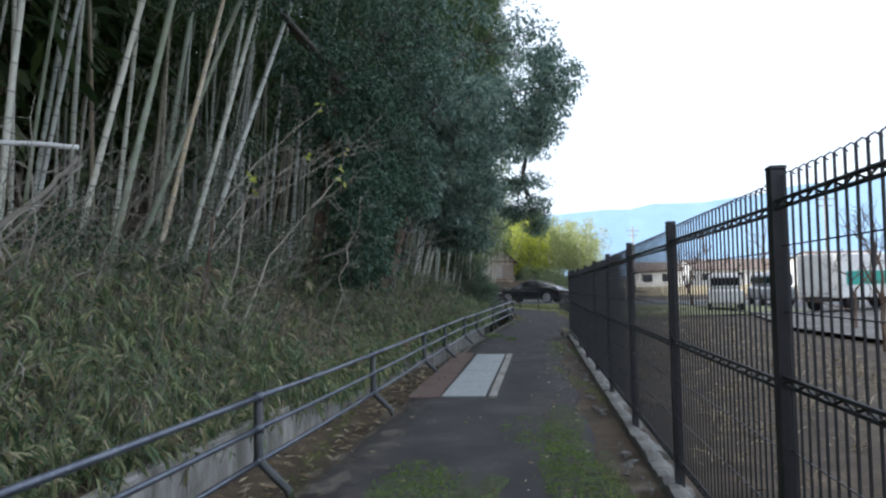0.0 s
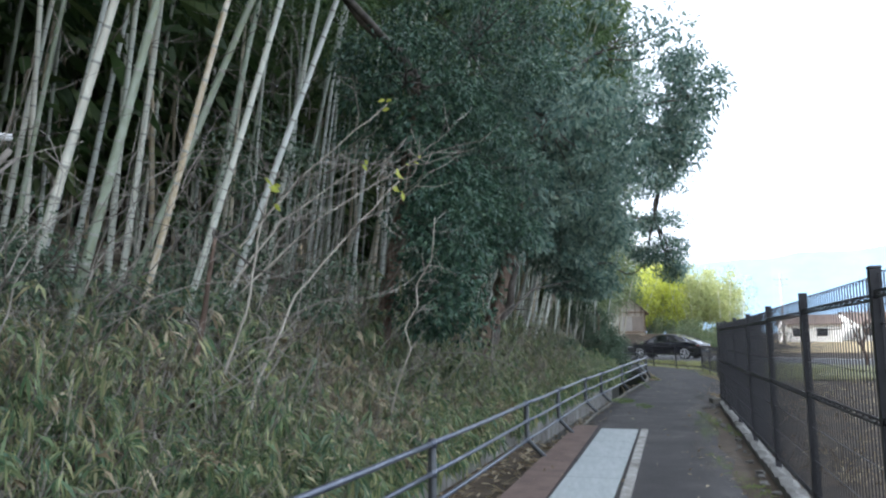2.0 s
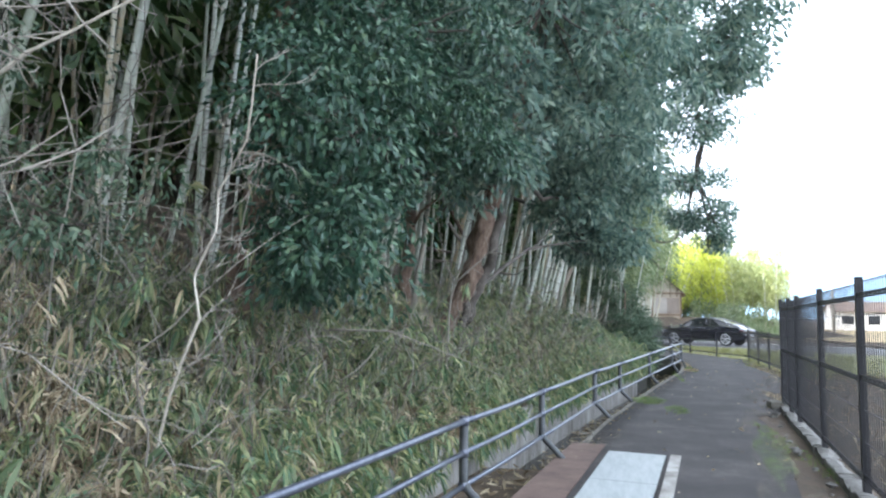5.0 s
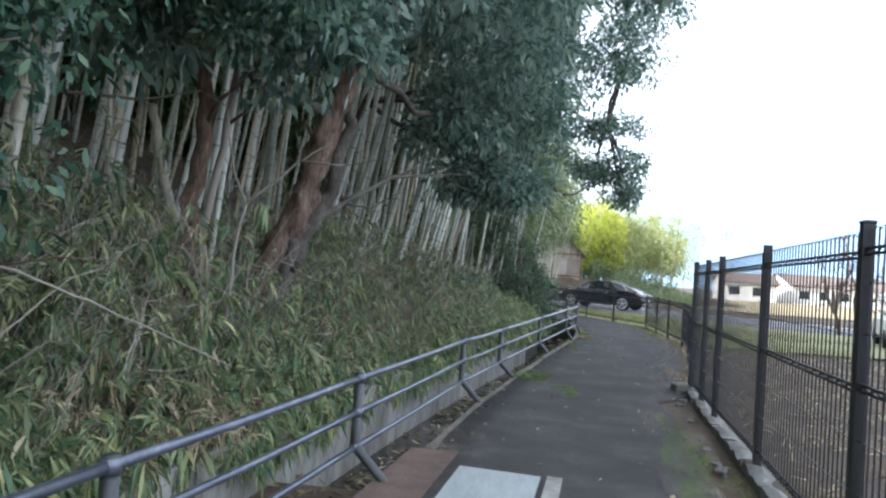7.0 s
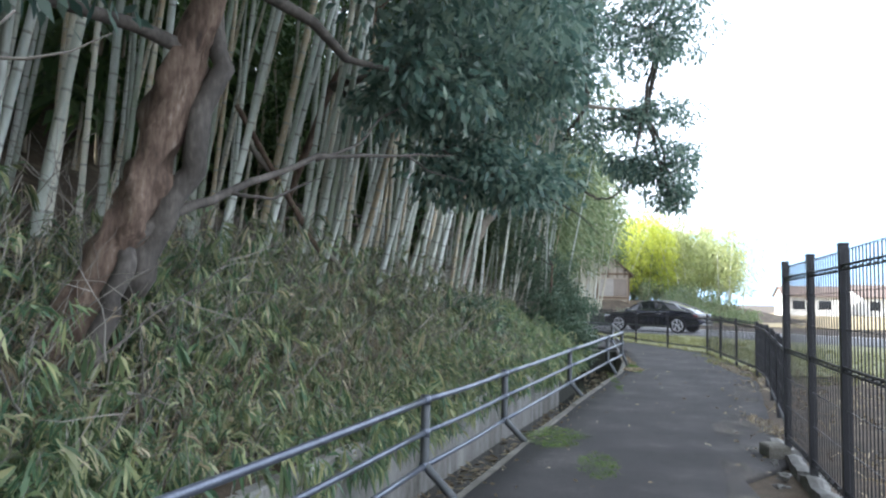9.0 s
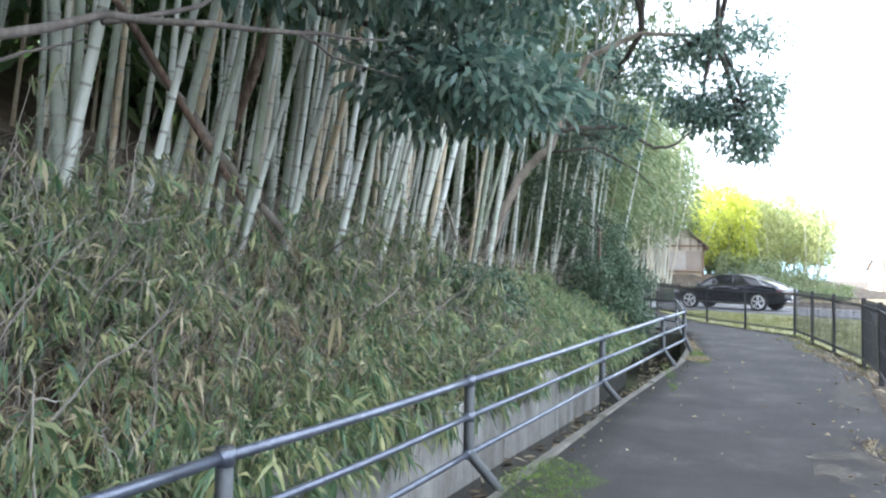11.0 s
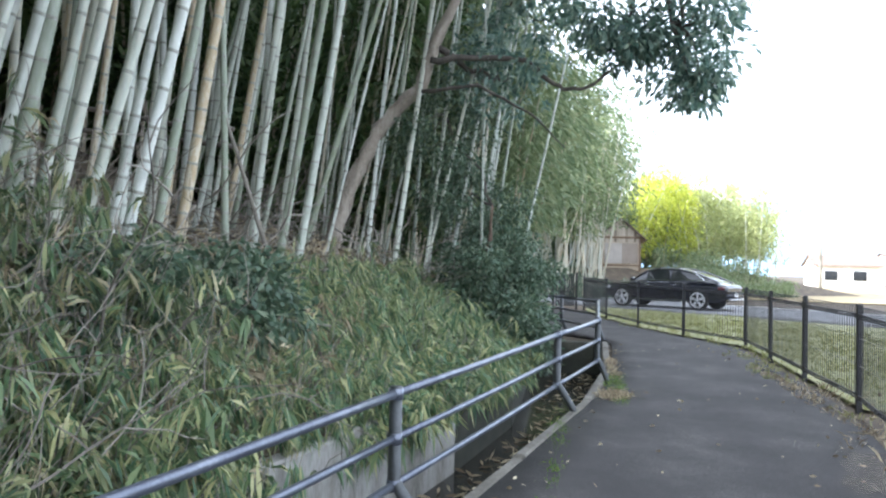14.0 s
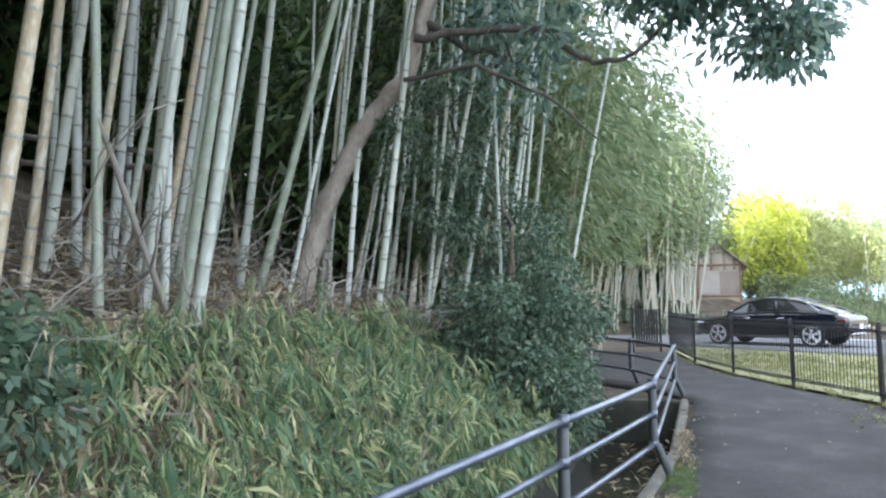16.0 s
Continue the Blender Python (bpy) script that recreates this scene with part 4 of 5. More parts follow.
for k in range(28):
    x, y = float(rng.uniform(-1.6, 1.5)), float(rng.uniform(31.4, 34.0))
    bamboo(x, y, float(abs(rng.normal(7, 4))), float(rng.normal(10, 30)), int(rng.integers(7)), float(rng.uniform(0.4, 0.6)), "thin pale bamboo culm among the shrubs")


# ---- bamboo grass and undergrowth on the bank ----
def undergrowth(name, label, y0, y1, d0, d1, stems, mat, seed, tall, leaf, per=9, bias=1.0, wide=0.14, hang=0.25):
    """Stems that carry fans of drooping blades, from d0 to d1 metres beyond the foot of the bank."""
    rg = np.random.default_rng(seed)
    plants = thing(name, label, "undergrowth", kind="stuff")
    P, A, L = [], [], []
    sb = Buf()
    for k in range(stems):
        y = float(rg.uniform(y0, y1))
        d = d0 + (d1 - d0) * float(rg.random()) ** bias
        x = bankx(y) - d
        z = land(x, y)
        patch = noise.noise((x * 0.7, y * 0.7, 5.0))
        if (patch > 0.15) == (mat is not STRAW) and rg.random() < 0.72 and abs(patch - 0.15) > 0.08:
            continue
        patchy = 0.72 + 0.55 * noise.noise((x * 0.9, y * 0.9, seed)) + 0.35 * noise.noise((x * 2.6, y * 2.6, seed + 9))
        h = tall * float(rg.uniform(0.3, 1.25)) * max(patchy, 0.15) * min(1.0, 0.38 + 0.5 * max(d, 0.0) if tall > 0.6 else 1.0)
        if rg.random() < 0.05:
            h *= 1.6
        base = np.array([x, y, z])
        tilt = np.array([0.3 + rg.normal() * 0.35, rg.normal() * 0.35, 1.0])
        tilt /= np.linalg.norm(tilt)
        if k % 2 == 0:
            q = base + tilt * h
            sb.tube([(x, y, z - 0.05), tuple((base + q) / 2 + np.array([0, 0, 0.03])), tuple(q)], [0.004, 0.0035, 0.002], 3)
        m = max(3, int(per * rg.uniform(0.6, 1.4)))
        fans = max(1, m // 6)
        for f in range(fans):
            c = base + tilt * h * rg.uniform(0.35, 1.05) + rg.normal(size=3) * 0.03
            lead = rg.normal(size=3) * 0.85 + np.array([0.35, -0.1, 0.0])
            n = m // fans
            P.append(np.repeat(c[None, :], n, 0) + rg.normal(size=(n, 3)) * 0.018)
            A.append(lead + rg.normal(size=(n, 3)) * 0.45 + np.array([[0, 0, -hang]]))
            L.append(rg.uniform(0.45, 1.2, n) * leaf * rg.uniform(0.7, 1.3))
    P, A, L = np.concatenate(P), unit(np.concatenate(A)), np.concatenate(L)
    part("stems", sb, DEAD, plants)
    part("blades", leaf_mesh("blades", P, A, L, L * wide, mat, 0.55, rng=rg), None, plants)


undergrowth("bamboo_grass", "green bamboo grass with yellowed blades hanging over the ditch wall", 10, 25.3, -0.05, 3.2, 10500, SASA, 41, 1.1, 0.12, 14, 1.0, 0.18, 0.5)
undergrowth("broad_bamboo_grass", "broad blue-green bamboo grass leaves drooping over the wall", 9, 31.3, -0.12, 0.9, 4600, FRESH, 47, 0.42, 0.165, 12, 1.0, 0.15, 0.75)
undergrowth("bamboo_grass", "fresh green bamboo grass hanging from the low ledge", 25, 31.5, -0.05, 1.75, 4600, FRESH, 45, 0.46, 0.14, 13, 1.0, 0.13, 0.85)
undergrowth("bamboo_grass", "light green bamboo grass standing in clumps on the slope", 12, 25.3, 0.3, 2.6, 3200, FRESH, 48, 1.15, 0.122, 12, 1.0, 0.18, 0.6)
undergrowth("bamboo_grass", "light green bamboo grass among the brushwood", 3, 12, 0.1, 2.4, 2600, FRESH, 49, 0.95, 0.12, 11, 1.0, 0.14, 0.4)
undergrowth("bamboo_grass", "tangled bamboo grass and weeds on the shaded bank", -4, 11, -0.02, 3.4, 9400, SASA, 42, 1.05, 0.12, 13, 1.0, 0.17, 0.45)
undergrowth("dry_grass", "dry straw-coloured grass and stalks on the bank", -4, 14, 0.1, 3.4, 4000, STRAW, 43, 0.95, 0.15, 9)
undergrowth("dry_grass", "matted pale straw drooping over the ditch wall", 10.8, 15.5, 0.0, 1.3, 1500, STRAW, 50, 0.8, 0.17, 11, 1.0, 0.08, 0.4)
undergrowth("dry_grass", "withered brown stalks standing in the bamboo grass", 9, 26, 0.3, 3.0, 5200, STRAW, 46, 0.95, 0.12, 8, 1.0, 0.09)
undergrowth("dry_grass", "dry straw and fallen leaves between the bamboo stems", 20, 32, 0.6, 5.5, 2300, STRAW, 44, 0.32, 0.18, 8)


def brush(name, label, y0, y1, d0, d1, count, length, seed, r=0.006, rise=(0.5, 1.0), up=0.8):
    """Bare twigs that fork as they climb."""
    rg = np.random.default_rng(seed)
    bush = thing(name, label, "brushwood", kind="stuff")
    b = Buf()
    for _ in range(count):
        y = float(rg.uniform(y0, y1))
        x = bankx(y) - float(rg.uniform(d0, d1))
        p = np.array([x, y, land(x, y) - 0.05 + float(rg.random() ** 2) * up])
        d = np.array([rg.normal(0.35, 0.5), rg.normal(0.1, 0.6), rg.uniform(*rise)])
        d /= np.linalg.norm(d)
        ln = length * float(rg.uniform(0.4, 1.2))
        rr = r * float(rg.uniform(0.5, 1.6))
        pts = [p]
        for k in range(7):
            d = d + rg.normal(size=3) * 0.22
            d /= np.linalg.norm(d)
            pts.append(pts[-1] + d * ln / 7)
            if k in (2, 3, 4, 5) and rg.random() < 0.7:
                e = d + rg.normal(size=3) * 0.7
                e /= np.linalg.norm(e)
                s = [pts[-1]]
                for _ in range(4):
                    e = e + rg.normal(size=3) * 0.25
                    e /= np.linalg.norm(e)
                    s.append(s[-1] + e * ln / 11)
                b.tube([tuple(q) for q in s], [rr * 0.55, rr * 0.5, rr * 0.4, rr * 0.3, rr * 0.2], 3, caps=False)
        b.tube([tuple(q) for q in pts], [rr * (1 - 0.1 * k) for k in range(8)], 4, caps=False)
    part("twigs", b, DEAD, bush)


brush("brushwood", "tangle of bare grey-brown twigs and vines", 2.5, 12.5, 1.3, 3.4, 230, 2.2, 51)
brush("brushwood", "hanging tangle of bare brown vines before the bamboo", 9.0, 13.5, 1.4, 3.2, 100, 1.7, 55, 0.006, (-0.2, 0.5), 4.2)
brush("brushwood", "bare brown stalks and twigs along the foot of the bank", 0.0, 13.5, 0.05, 0.9, 200, 0.8, 54, 0.005)
brush("brushwood", "bare twigs and dead stalks among the bamboo grass", 12, 25, 0.2, 3.0, 360, 1.2, 52)
brush("brushwood", "fallen twigs and dead branches under the bamboo", 23, 32, 1.4, 5.0, 420, 1.1, 53, 0.009, (-0.15, 0.3))


# ---- fallen and broken stems, saplings ----
def stem(name, label, category, pts, r0, r1, mat, sides=8, joints=True):
    """A single stick or stem through the given points."""
    ob = thing(name, label, category)
    b = Buf()
    fine = []
    rg = np.random.default_rng(int(abs(pts[0][0] * 1000 + pts[0][1] * 77)))
    for p, q in zip(pts[:-1], pts[1:]):
        for u in range(5):
            fine.append(tuple(Vector(p).lerp(Vector(q), u / 5) + Vector([float(v) for v in rg.normal(size=3) * r0 * 0.25])))
    fine.append(pts[-1])
    n = len(fine)
    b.tube(fine, [(r0 + (r1 - r0) * i / (n - 1)) * (1.06 if joints and i % 3 == 0 else 1.0) for i in range(n)], sides)
    part("stem", b, mat, ob, smooth=True)
    return ob


stem("fallen_bamboo", "dark broken bamboo pole leaning among the stems", "bamboo", [(-0.66, 28.4, 1.05), (-0.90, 28.2, 1.95), (-1.13, 28.0, 2.80)], 0.026, 0.022, DEAD)
stem("fallen_bamboo", "pale dead bamboo pole lying across the slope", "bamboo", [(-5.6, 31.0, 3.75), (-3.2, 31.1, 3.35), (-2.6, 31.0, 3.3)], 0.04, 0.04, DEAD)
stem("fallen_bamboo", "pale dead bamboo pole lying across the slope", "bamboo", [(-5.6, 30.6, 3.3), (-3.3, 30.7, 3.1), (-2.5, 30.8, 3.0)], 0.04, 0.04, DEAD)
stem("broken_bamboo", "broken grey bamboo pole leaning on the bank", "bamboo", [(-2.12, 16.9, 0.9), (-2.22, 16.9, 1.7), (-2.34, 16.85, 2.2), (-2.46, 16.8, 2.75)], 0.05, 0.042, SAPLING)
stem("fallen_bamboo", "fallen grey bamboo pole leaning across the stems", "bamboo", [(-0.9, 23.4, 0.9), (-1.7, 22.9, 2.0), (-2.6, 22.3, 3.4)], 0.045, 0.04, DEAD)
stem("fallen_bamboo", "fallen grey bamboo pole crossing another", "bamboo", [(-1.2, 23.4, 0.9), (-1.75, 22.6, 2.1), (-2.5, 21.8, 3.7)], 0.04, 0.035, BARK)
def side_branch(ob, pts, r0, mat=BARK):
    b = Buf()
    b.tube(pts, [r0 * (1 - 0.8 * i / (len(pts) - 1)) for i in range(len(pts))], 6)
    part("branch", b, mat, ob, smooth=True)


tt = stem("twin_trunk", "reddish brown double tree stem on the bank", "tree", [(-2.05, 16.8, 0.8), (-2.01, 16.8, 1.45), (-1.95, 16.8, 2.4), (-1.93, 16.8, 3.4), (-1.7, 16.9, 5.5)], 0.11, 0.06, BARK, joints=False)
side_branch(tt, [(-1.95, 16.8, 2.5), (-1.75, 16.7, 2.8), (-1.5, 16.6, 2.95), (-1.2, 16.5, 3.3)], 0.03)
side_branch(tt, [(-1.93, 16.8, 3.2), (-2.1, 16.6, 3.5), (-2.3, 16.5, 3.9)], 0.03)
tt = stem("twin_trunk", "pale slender stem beside a brown trunk", "tree", [(-1.9, 16.8, 0.8), (-1.86, 16.8, 1.5), (-1.72, 16.85, 2.6), (-1.65, 16.9, 4.2)], 0.045, 0.035, DEAD, joints=False)
side_branch(tt, [(-1.72, 16.85, 2.6), (-1.5, 16.8, 2.75), (-1.3, 16.7, 3.0)], 0.018)
for (x, y, dx, ln) in ((0.42, 31.9, 0.34, 0.85), (-0.32, 30.2, 0.14, 0.40), (0.25, 31.2, 0.06, 0.55), (0.75, 31.4, 0.25, 0.45)):
    z = land(x, y)
    stem("bamboo_stump", "short cut bamboo stump leaning on the ledge", "bamboo", [(x, y, z - 0.1), (x + dx * 0.5, y, z + ln * 0.5), (x + dx, y, z + ln)], 0.026, 0.024, SAPLING)
stem("rail_pole", "pale horizontal pole tied among the bamboo", "pole", [(-6.2, 7.2, 3.12), (-4.75, 7.5, 3.12), (-4.0, 7.7, 3.08)], 0.03, 0.03, WHITE, joints=False)
stem("fallen_branch", "thick grey dead branch slanting through the bamboo", "branch", [(-5.4, 7.0, 1.7), (-4.6, 7.2, 2.15), (-4.25, 7.5, 2.55), (-4.0, 7.7, 2.98)], 0.05, 0.025, DEAD, joints=False)
stem("fallen_branch", "thin pale dead branch slanting through the bamboo", "branch", [(-5.2, 7.0, 1.5), (-4.55, 7.2, 2.0), (-3.95, 7.7, 2.9)], 0.025, 0.012, DEAD, joints=False)
twig = stem("dead_branch", "forked pale dead twig standing on the bank", "branch", [(-1.17, 15.8, 0.75), (-1.13, 15.8, 1.53), (-1.07, 15.8, 1.78), (-0.86, 15.8, 1.96), (-0.66, 15.8, 2.14), (-0.41, 15.8, 2.3)], 0.016, 0.005, DEAD, 6, False)
for run, r0 in (([(-0.66, 15.8, 2.14), (-0.35, 15.8, 2.12), (-0.18, 15.8, 2.14), (-0.02, 15.8, 2.2)], 0.008), ([(-1.07, 15.8, 1.78), (-1.19, 15.8, 2.02), (-1.25, 15.8, 2.3), (-1.29, 15.8, 2.54), (-1.27, 15.8, 2.8)], 0.010), ([(-1.19, 15.8, 2.02), (-1.27, 15.8, 2.12), (-1.33, 15.8, 2.24)], 0.006), ([(-1.07, 15.8, 1.78), (-1.03, 15.8, 2.0), (-0.98, 15.8, 2.21)], 0.006), ([(-0.86, 15.8, 1.96), (-0.74, 15.78, 1.88), (-0.62, 15.8, 1.9)], 0.005), ([(-0.66, 15.8, 2.14), (-0.67, 15.8, 2.25), (-0.72, 15.8, 2.38)], 0.005), ([(-1.29, 15.8, 2.54), (-1.4, 15.8, 2.6), (-1.55, 15.8, 2.68)], 0.006)):
    side_branch(twig, run, r0, DEAD)
twig = stem("dead_branch", "long pale dead stalk bending over the bamboo grass", "branch", [(-1.6, 13.1, 1.25), (-1.1, 13.2, 1.25), (-0.75, 13.3, 1.12), (-0.15, 13.4, 0.88)], 0.010, 0.003, DEAD, 6, False)
side_branch(twig, [(-1.1, 13.2, 1.25), (-0.9, 13.3, 1.3), (-0.6, 13.4, 1.3)], 0.005)
stem("dead_branch", "bent pale dead branch above the path", "branch", [(-3.2, 16.4, 2.75), (-2.4, 16.5, 2.72), (-1.9, 16.6, 2.85)], 0.018, 0.008, DEAD, joints=False)


def sapling(label, pts, twigs, seed, leaves=6, reach=(0.5, 1.3), r0=0.021):
    """A pale bare sapling with side twigs and a few yellow leaves."""
    ob = stem("sapling", label, "sapling", pts, r0, 0.006, SAPLING, 6, False)
    rg = np.random.default_rng(seed)
    P, A = [], []
    for _ in range(twigs):
        k = int(rg.integers(1, len(pts) - 1)) if len(pts) > 2 else 0
        p = Vector(pts[k]).lerp(Vector(pts[k + 1]), float(rg.random())) if k + 1 < len(pts) else Vector(pts[k])
        d = np.array([rg.normal(0.5, 0.6), rg.normal(0.3, 0.5), rg.uniform(0.1, 0.8)])
        d /= np.linalg.norm(d)
        run = [np.array(p)]
        ln = rg.uniform(*reach)
        for _ in range(6):
            d = d + rg.normal(size=3) * 0.2
            d /= np.linalg.norm(d)
            run.append(run[-1] + d * ln / 6)
        b = Buf()
        b.tube([tuple(q) for q in run], [r0 * (0.39 - 0.05 * i) for i in range(7)], 5)
        for j in (2, 3, 4, 5):
            e = d + rg.normal(size=3) * 0.7
            e /= np.linalg.norm(e)
            b.tube([tuple(run[j]), tuple(run[j] + e * ln * 0.17), tuple(run[j] + e * ln * 0.33 + np.array([0, 0, 0.05 * ln]))], [r0 * 0.28, r0 * 0.2, r0 * 0.1], 4)
        part("twig", b, DEAD, ob)
        P += [run[-1]] * 2
        A += [rg.normal(size=3) + np.array([0, 0, -0.6])] * 2
    for k in range(min(leaves, 6)):
        P[k] = np.array(pts[-1]) + rg.normal(size=3) * np.array([0.05, 0.04, 0.07])
    for p, a in zip(P[:leaves], unit(np.array(A))[:leaves]):
        part("leaf", leaf_mesh("leaf", np.array([p]), np.array([a]), 0.10, 0.055, SPRING, 0.2, rng=rg), None, ob, "pale yellow leaf")


sapling("pale bare sapling rising from the bank with few yellow leaves", [(-3.01, 8.98, 0.38), (-2.99, 9.00, 0.51), (-2.88, 9.05, 1.08), (-2.68, 9.10, 1.72), (-2.59, 9.20, 2.58), (-2.51, 9.25, 2.98)], 7, 81, 9)
sapling("pale bare sapling forking over the bank", [(-2.71, 9.00, 0.30), (-2.70, 9.05, 0.42), (-2.59, 9.20, 1.11), (-2.31, 9.40, 1.91), (-1.77, 9.50, 2.55), (-1.37, 9.70, 3.03)], 8, 82, 4)
sapling("grey bare sapling tangled with vines", [(-3.6, 9.4, 0.9), (-3.4, 9.8, 1.8), (-2.9, 10.4, 2.8), (-2.1, 10.8, 3.5)], 8, 83, 3)
sapling("grey bare sapling tangled with vines", [(-3.9, 10.2, 0.9), (-3.5, 10.4, 1.9), (-2.6, 10.8, 2.9), (-1.6, 11.2, 3.6)], 8, 84, 3)
sapling("twisted pale vine climbing on the bank", [(-1.95, 11.15, 0.15), (-1.75, 11.1, 0.9), (-1.58, 11.1, 1.35), (-1.66, 11.15, 1.6), (-1.5, 11.1, 1.85), (-1.52, 11.15, 2.1), (-1.32, 11.1, 2.4), (-1.28, 11.1, 2.9)], 24, 85, 0, (0.18, 0.45), 0.010)
sapling("grey bare sapling tangled with vines", [(-4.2, 9.8, 1.1), (-3.6, 10.4, 2.3), (-2.9, 10.9, 3.4), (-1.9, 11.3, 4.4)], 8, 86, 3)


# leaf litter between the stems
rg = np.random.default_rng(95)
P, A = [], []
for _ in range(13000):
    y = float(rg.uniform(21, 33))
    x = bankx(y) - float(rg.uniform(0.9, 6.5))
    P.append((x, y, land(x, y) + 0.02 + 0.05 * float(rg.random())))
    A.append((rg.normal(), rg.normal(), rg.normal() * 0.3))
litter = tagged(part("leaf_litter", leaf_mesh("leaf_litter", np.array(P), unit(np.array(A)), rg.uniform(0.07, 0.19, len(P)), 0.025, STRAW, 0.05, rng=rg), None), "pale dry bamboo leaves covering the ground between the stems", "leaf litter", kind="stuff")
for k in range(26):
    y = float(rg.uniform(25.2, 31))
    x = bankx(y) - float(rg.uniform(1.3, 3.6))
    a = float(rg.uniform(0, 6.28))
    ln = float(rg.uniform(0.4, 1.1))
    q = (x + ln * math.cos(a), y + ln * math.sin(a))
    stem("dead_branch", "grey dead branch lying on the litter under the bamboo", "branch", [(x, y, land(x, y) + 0.03), ((x + q[0]) / 2, (y + q[1]) / 2, (land(x, y) + land(*q)) / 2 + 0.08), (q[0], q[1], land(*q) + 0.04 + float(rg.random()) * 0.12)], 0.018, 0.008, DEAD, 6, False)


# ---- parked car ----
def build_car():
    car = thing("car", "black four-door coupe-backed car parked on the road", "car")
    # body sections along its length (x forward), half-width and heights
    S = [(-2.32, 0.66, 0.42, 0.74), (-2.26, 0.80, 0.34, 0.84), (-2.0, 0.88, 0.27, 0.91), (-1.4, 0.915, 0.24, 0.94), (-0.6, 0.92, 0.23, 0.94), (0.3, 0.92, 0.23, 0.92), (1.0, 0.915, 0.24, 0.90), (1.6, 0.89, 0.27, 0.82), (2.1, 0.80, 0.34, 0.72), (2.30, 0.62, 0.40, 0.62)]
    b = Buf()
    rows = []
    for x, w, lo, hi in S:
        m = lo + (hi - lo) * 0.62
        half = [(w * 0.90, lo), (w * 0.99, lo + 0.10), (w, m), (w * 0.95, hi - 0.05), (w * 0.84, hi), (0, hi + 0.02)]
        rows.append([(x, -a, z) for a, z in half] + [(x, a, z) for a, z in reversed(half[:-1])])
    for p, q in zip(rows[:-1], rows[1:]):
        for i in range(len(p) - 1):
            b.face([p[i], q[i], q[i + 1], p[i + 1]])
    b.face(rows[0])
    b.face(rows[-1][::-1])
    body = part("body", b, CARPAINT, car, "glossy black bodywork", True)
    # cabin: glass between belt and roof, roof skin above
    C = [(-2.02, 0.76, 0.90, 0.93), (-1.60, 0.75, 0.93, 1.10), (-1.15, 0.73, 0.95, 1.26), (-0.55, 0.70, 0.95, 1.385), (0.1, 0.68, 0.94, 1.40), (0.55, 0.70, 0.93, 1.31), (1.25, 0.76, 0.90, 0.93)]
    g, r = Buf(), Buf()
    for (x0, w0, l0, h0), (x1, w1, l1, h1) in zip(C[:-1], C[1:]):
        for s in (-1, 1):
            t0, t1 = w0 * 0.80, w1 * 0.80
            g.face([(x0, s * (w0 + 0.08), l0), (x1, s * (w1 + 0.08), l1), (x1, s * t1, h1 - 0.03), (x0, s * t0, h0 - 0.03)])
        t0, t1 = w0 * 0.80, w1 * 0.80
        skin = r if -1.0 < (x0 + x1) / 2 < 0.3 else g
        skin.face([(x0, -t0, h0 - 0.03), (x0, -t0 * 0.6, h0), (x0, t0 * 0.6, h0), (x0, t0, h0 - 0.03), (x1, t1, h1 - 0.03), (x1, t1 * 0.6, h1), (x1, -t1 * 0.6, h1), (x1, -t1, h1 - 0.03)])
    part("window_glass", g, GLASS, car, "dark tinted windows")
    for s in (-1, 1):
        r.tube([(c[0], s * (c[1] * 0.80), c[3] - 0.02) for c in C], 0.035, 6)
        r.tube([(-0.35, s * 0.79, 0.95), (-0.30, s * 0.56, 1.35)], 0.04, 4)
    part("roof", r, CARPAINT, car, "glossy black roof", True)
    for s in (-1, 1):
        c = Buf()
        c.tube([(-1.75, s * 0.845, 0.985), (-1.0, s * 0.835, 0.985), (0.2, s * 0.81, 0.965), (1.1, s * 0.86, 0.925)], 0.014, 5)
        c.tube([(-1.62, s * 0.84, 0.985), (-1.2, s * 0.63, 1.235), (-0.55, s * 0.585, 1.36), (0.1, s * 0.57, 1.375), (0.55, s * 0.585, 1.285)], 0.014, 5)
        part("window_trim", c, CHROME, car, "bright metal window trim")
        d = Buf()
        d.box((0.95, s * 0.98, 0.98), (0.10, 0.2, 0.13), bevel=0.03)
        part("mirror", d, CARPAINT, car, smooth=True)
        for x in (-0.55, 0.45):
            d = Buf()
            d.box((x, s * 0.925, 0.80), (0.2, 0.02, 0.025), bevel=0.006)
            part("door_handle", d, CHROME, car)
        for x in (-1.02, -0.22, 0.92):
            d = Buf()
            d.box((x, s * 0.921, 0.62), (0.008, 0.006, 0.56))
            part("door_gap", d, TYRE, car)
        d = Buf()
        d.tube([(1.05, s * 0.925, 0.30), (0.0, s * 0.93, 0.29), (-1.05, s * 0.925, 0.30)], 0.018, 6)
        part("sill_trim", d, CHROME, car, "bright metal sill strip")
        d = Buf()
        d.box((-2.17, s * 0.64, 0.74), (0.22, 0.40, 0.11), bevel=0.03)
        part("tail_lamp", d, REDLAMP, car, "red tail lamp")
        d = Buf()
        d.box((2.02, s * 0.62, 0.64), (0.34, 0.36, 0.10), bevel=0.03)
        part("headlamp", d, CHROME, car, "clear headlamp")
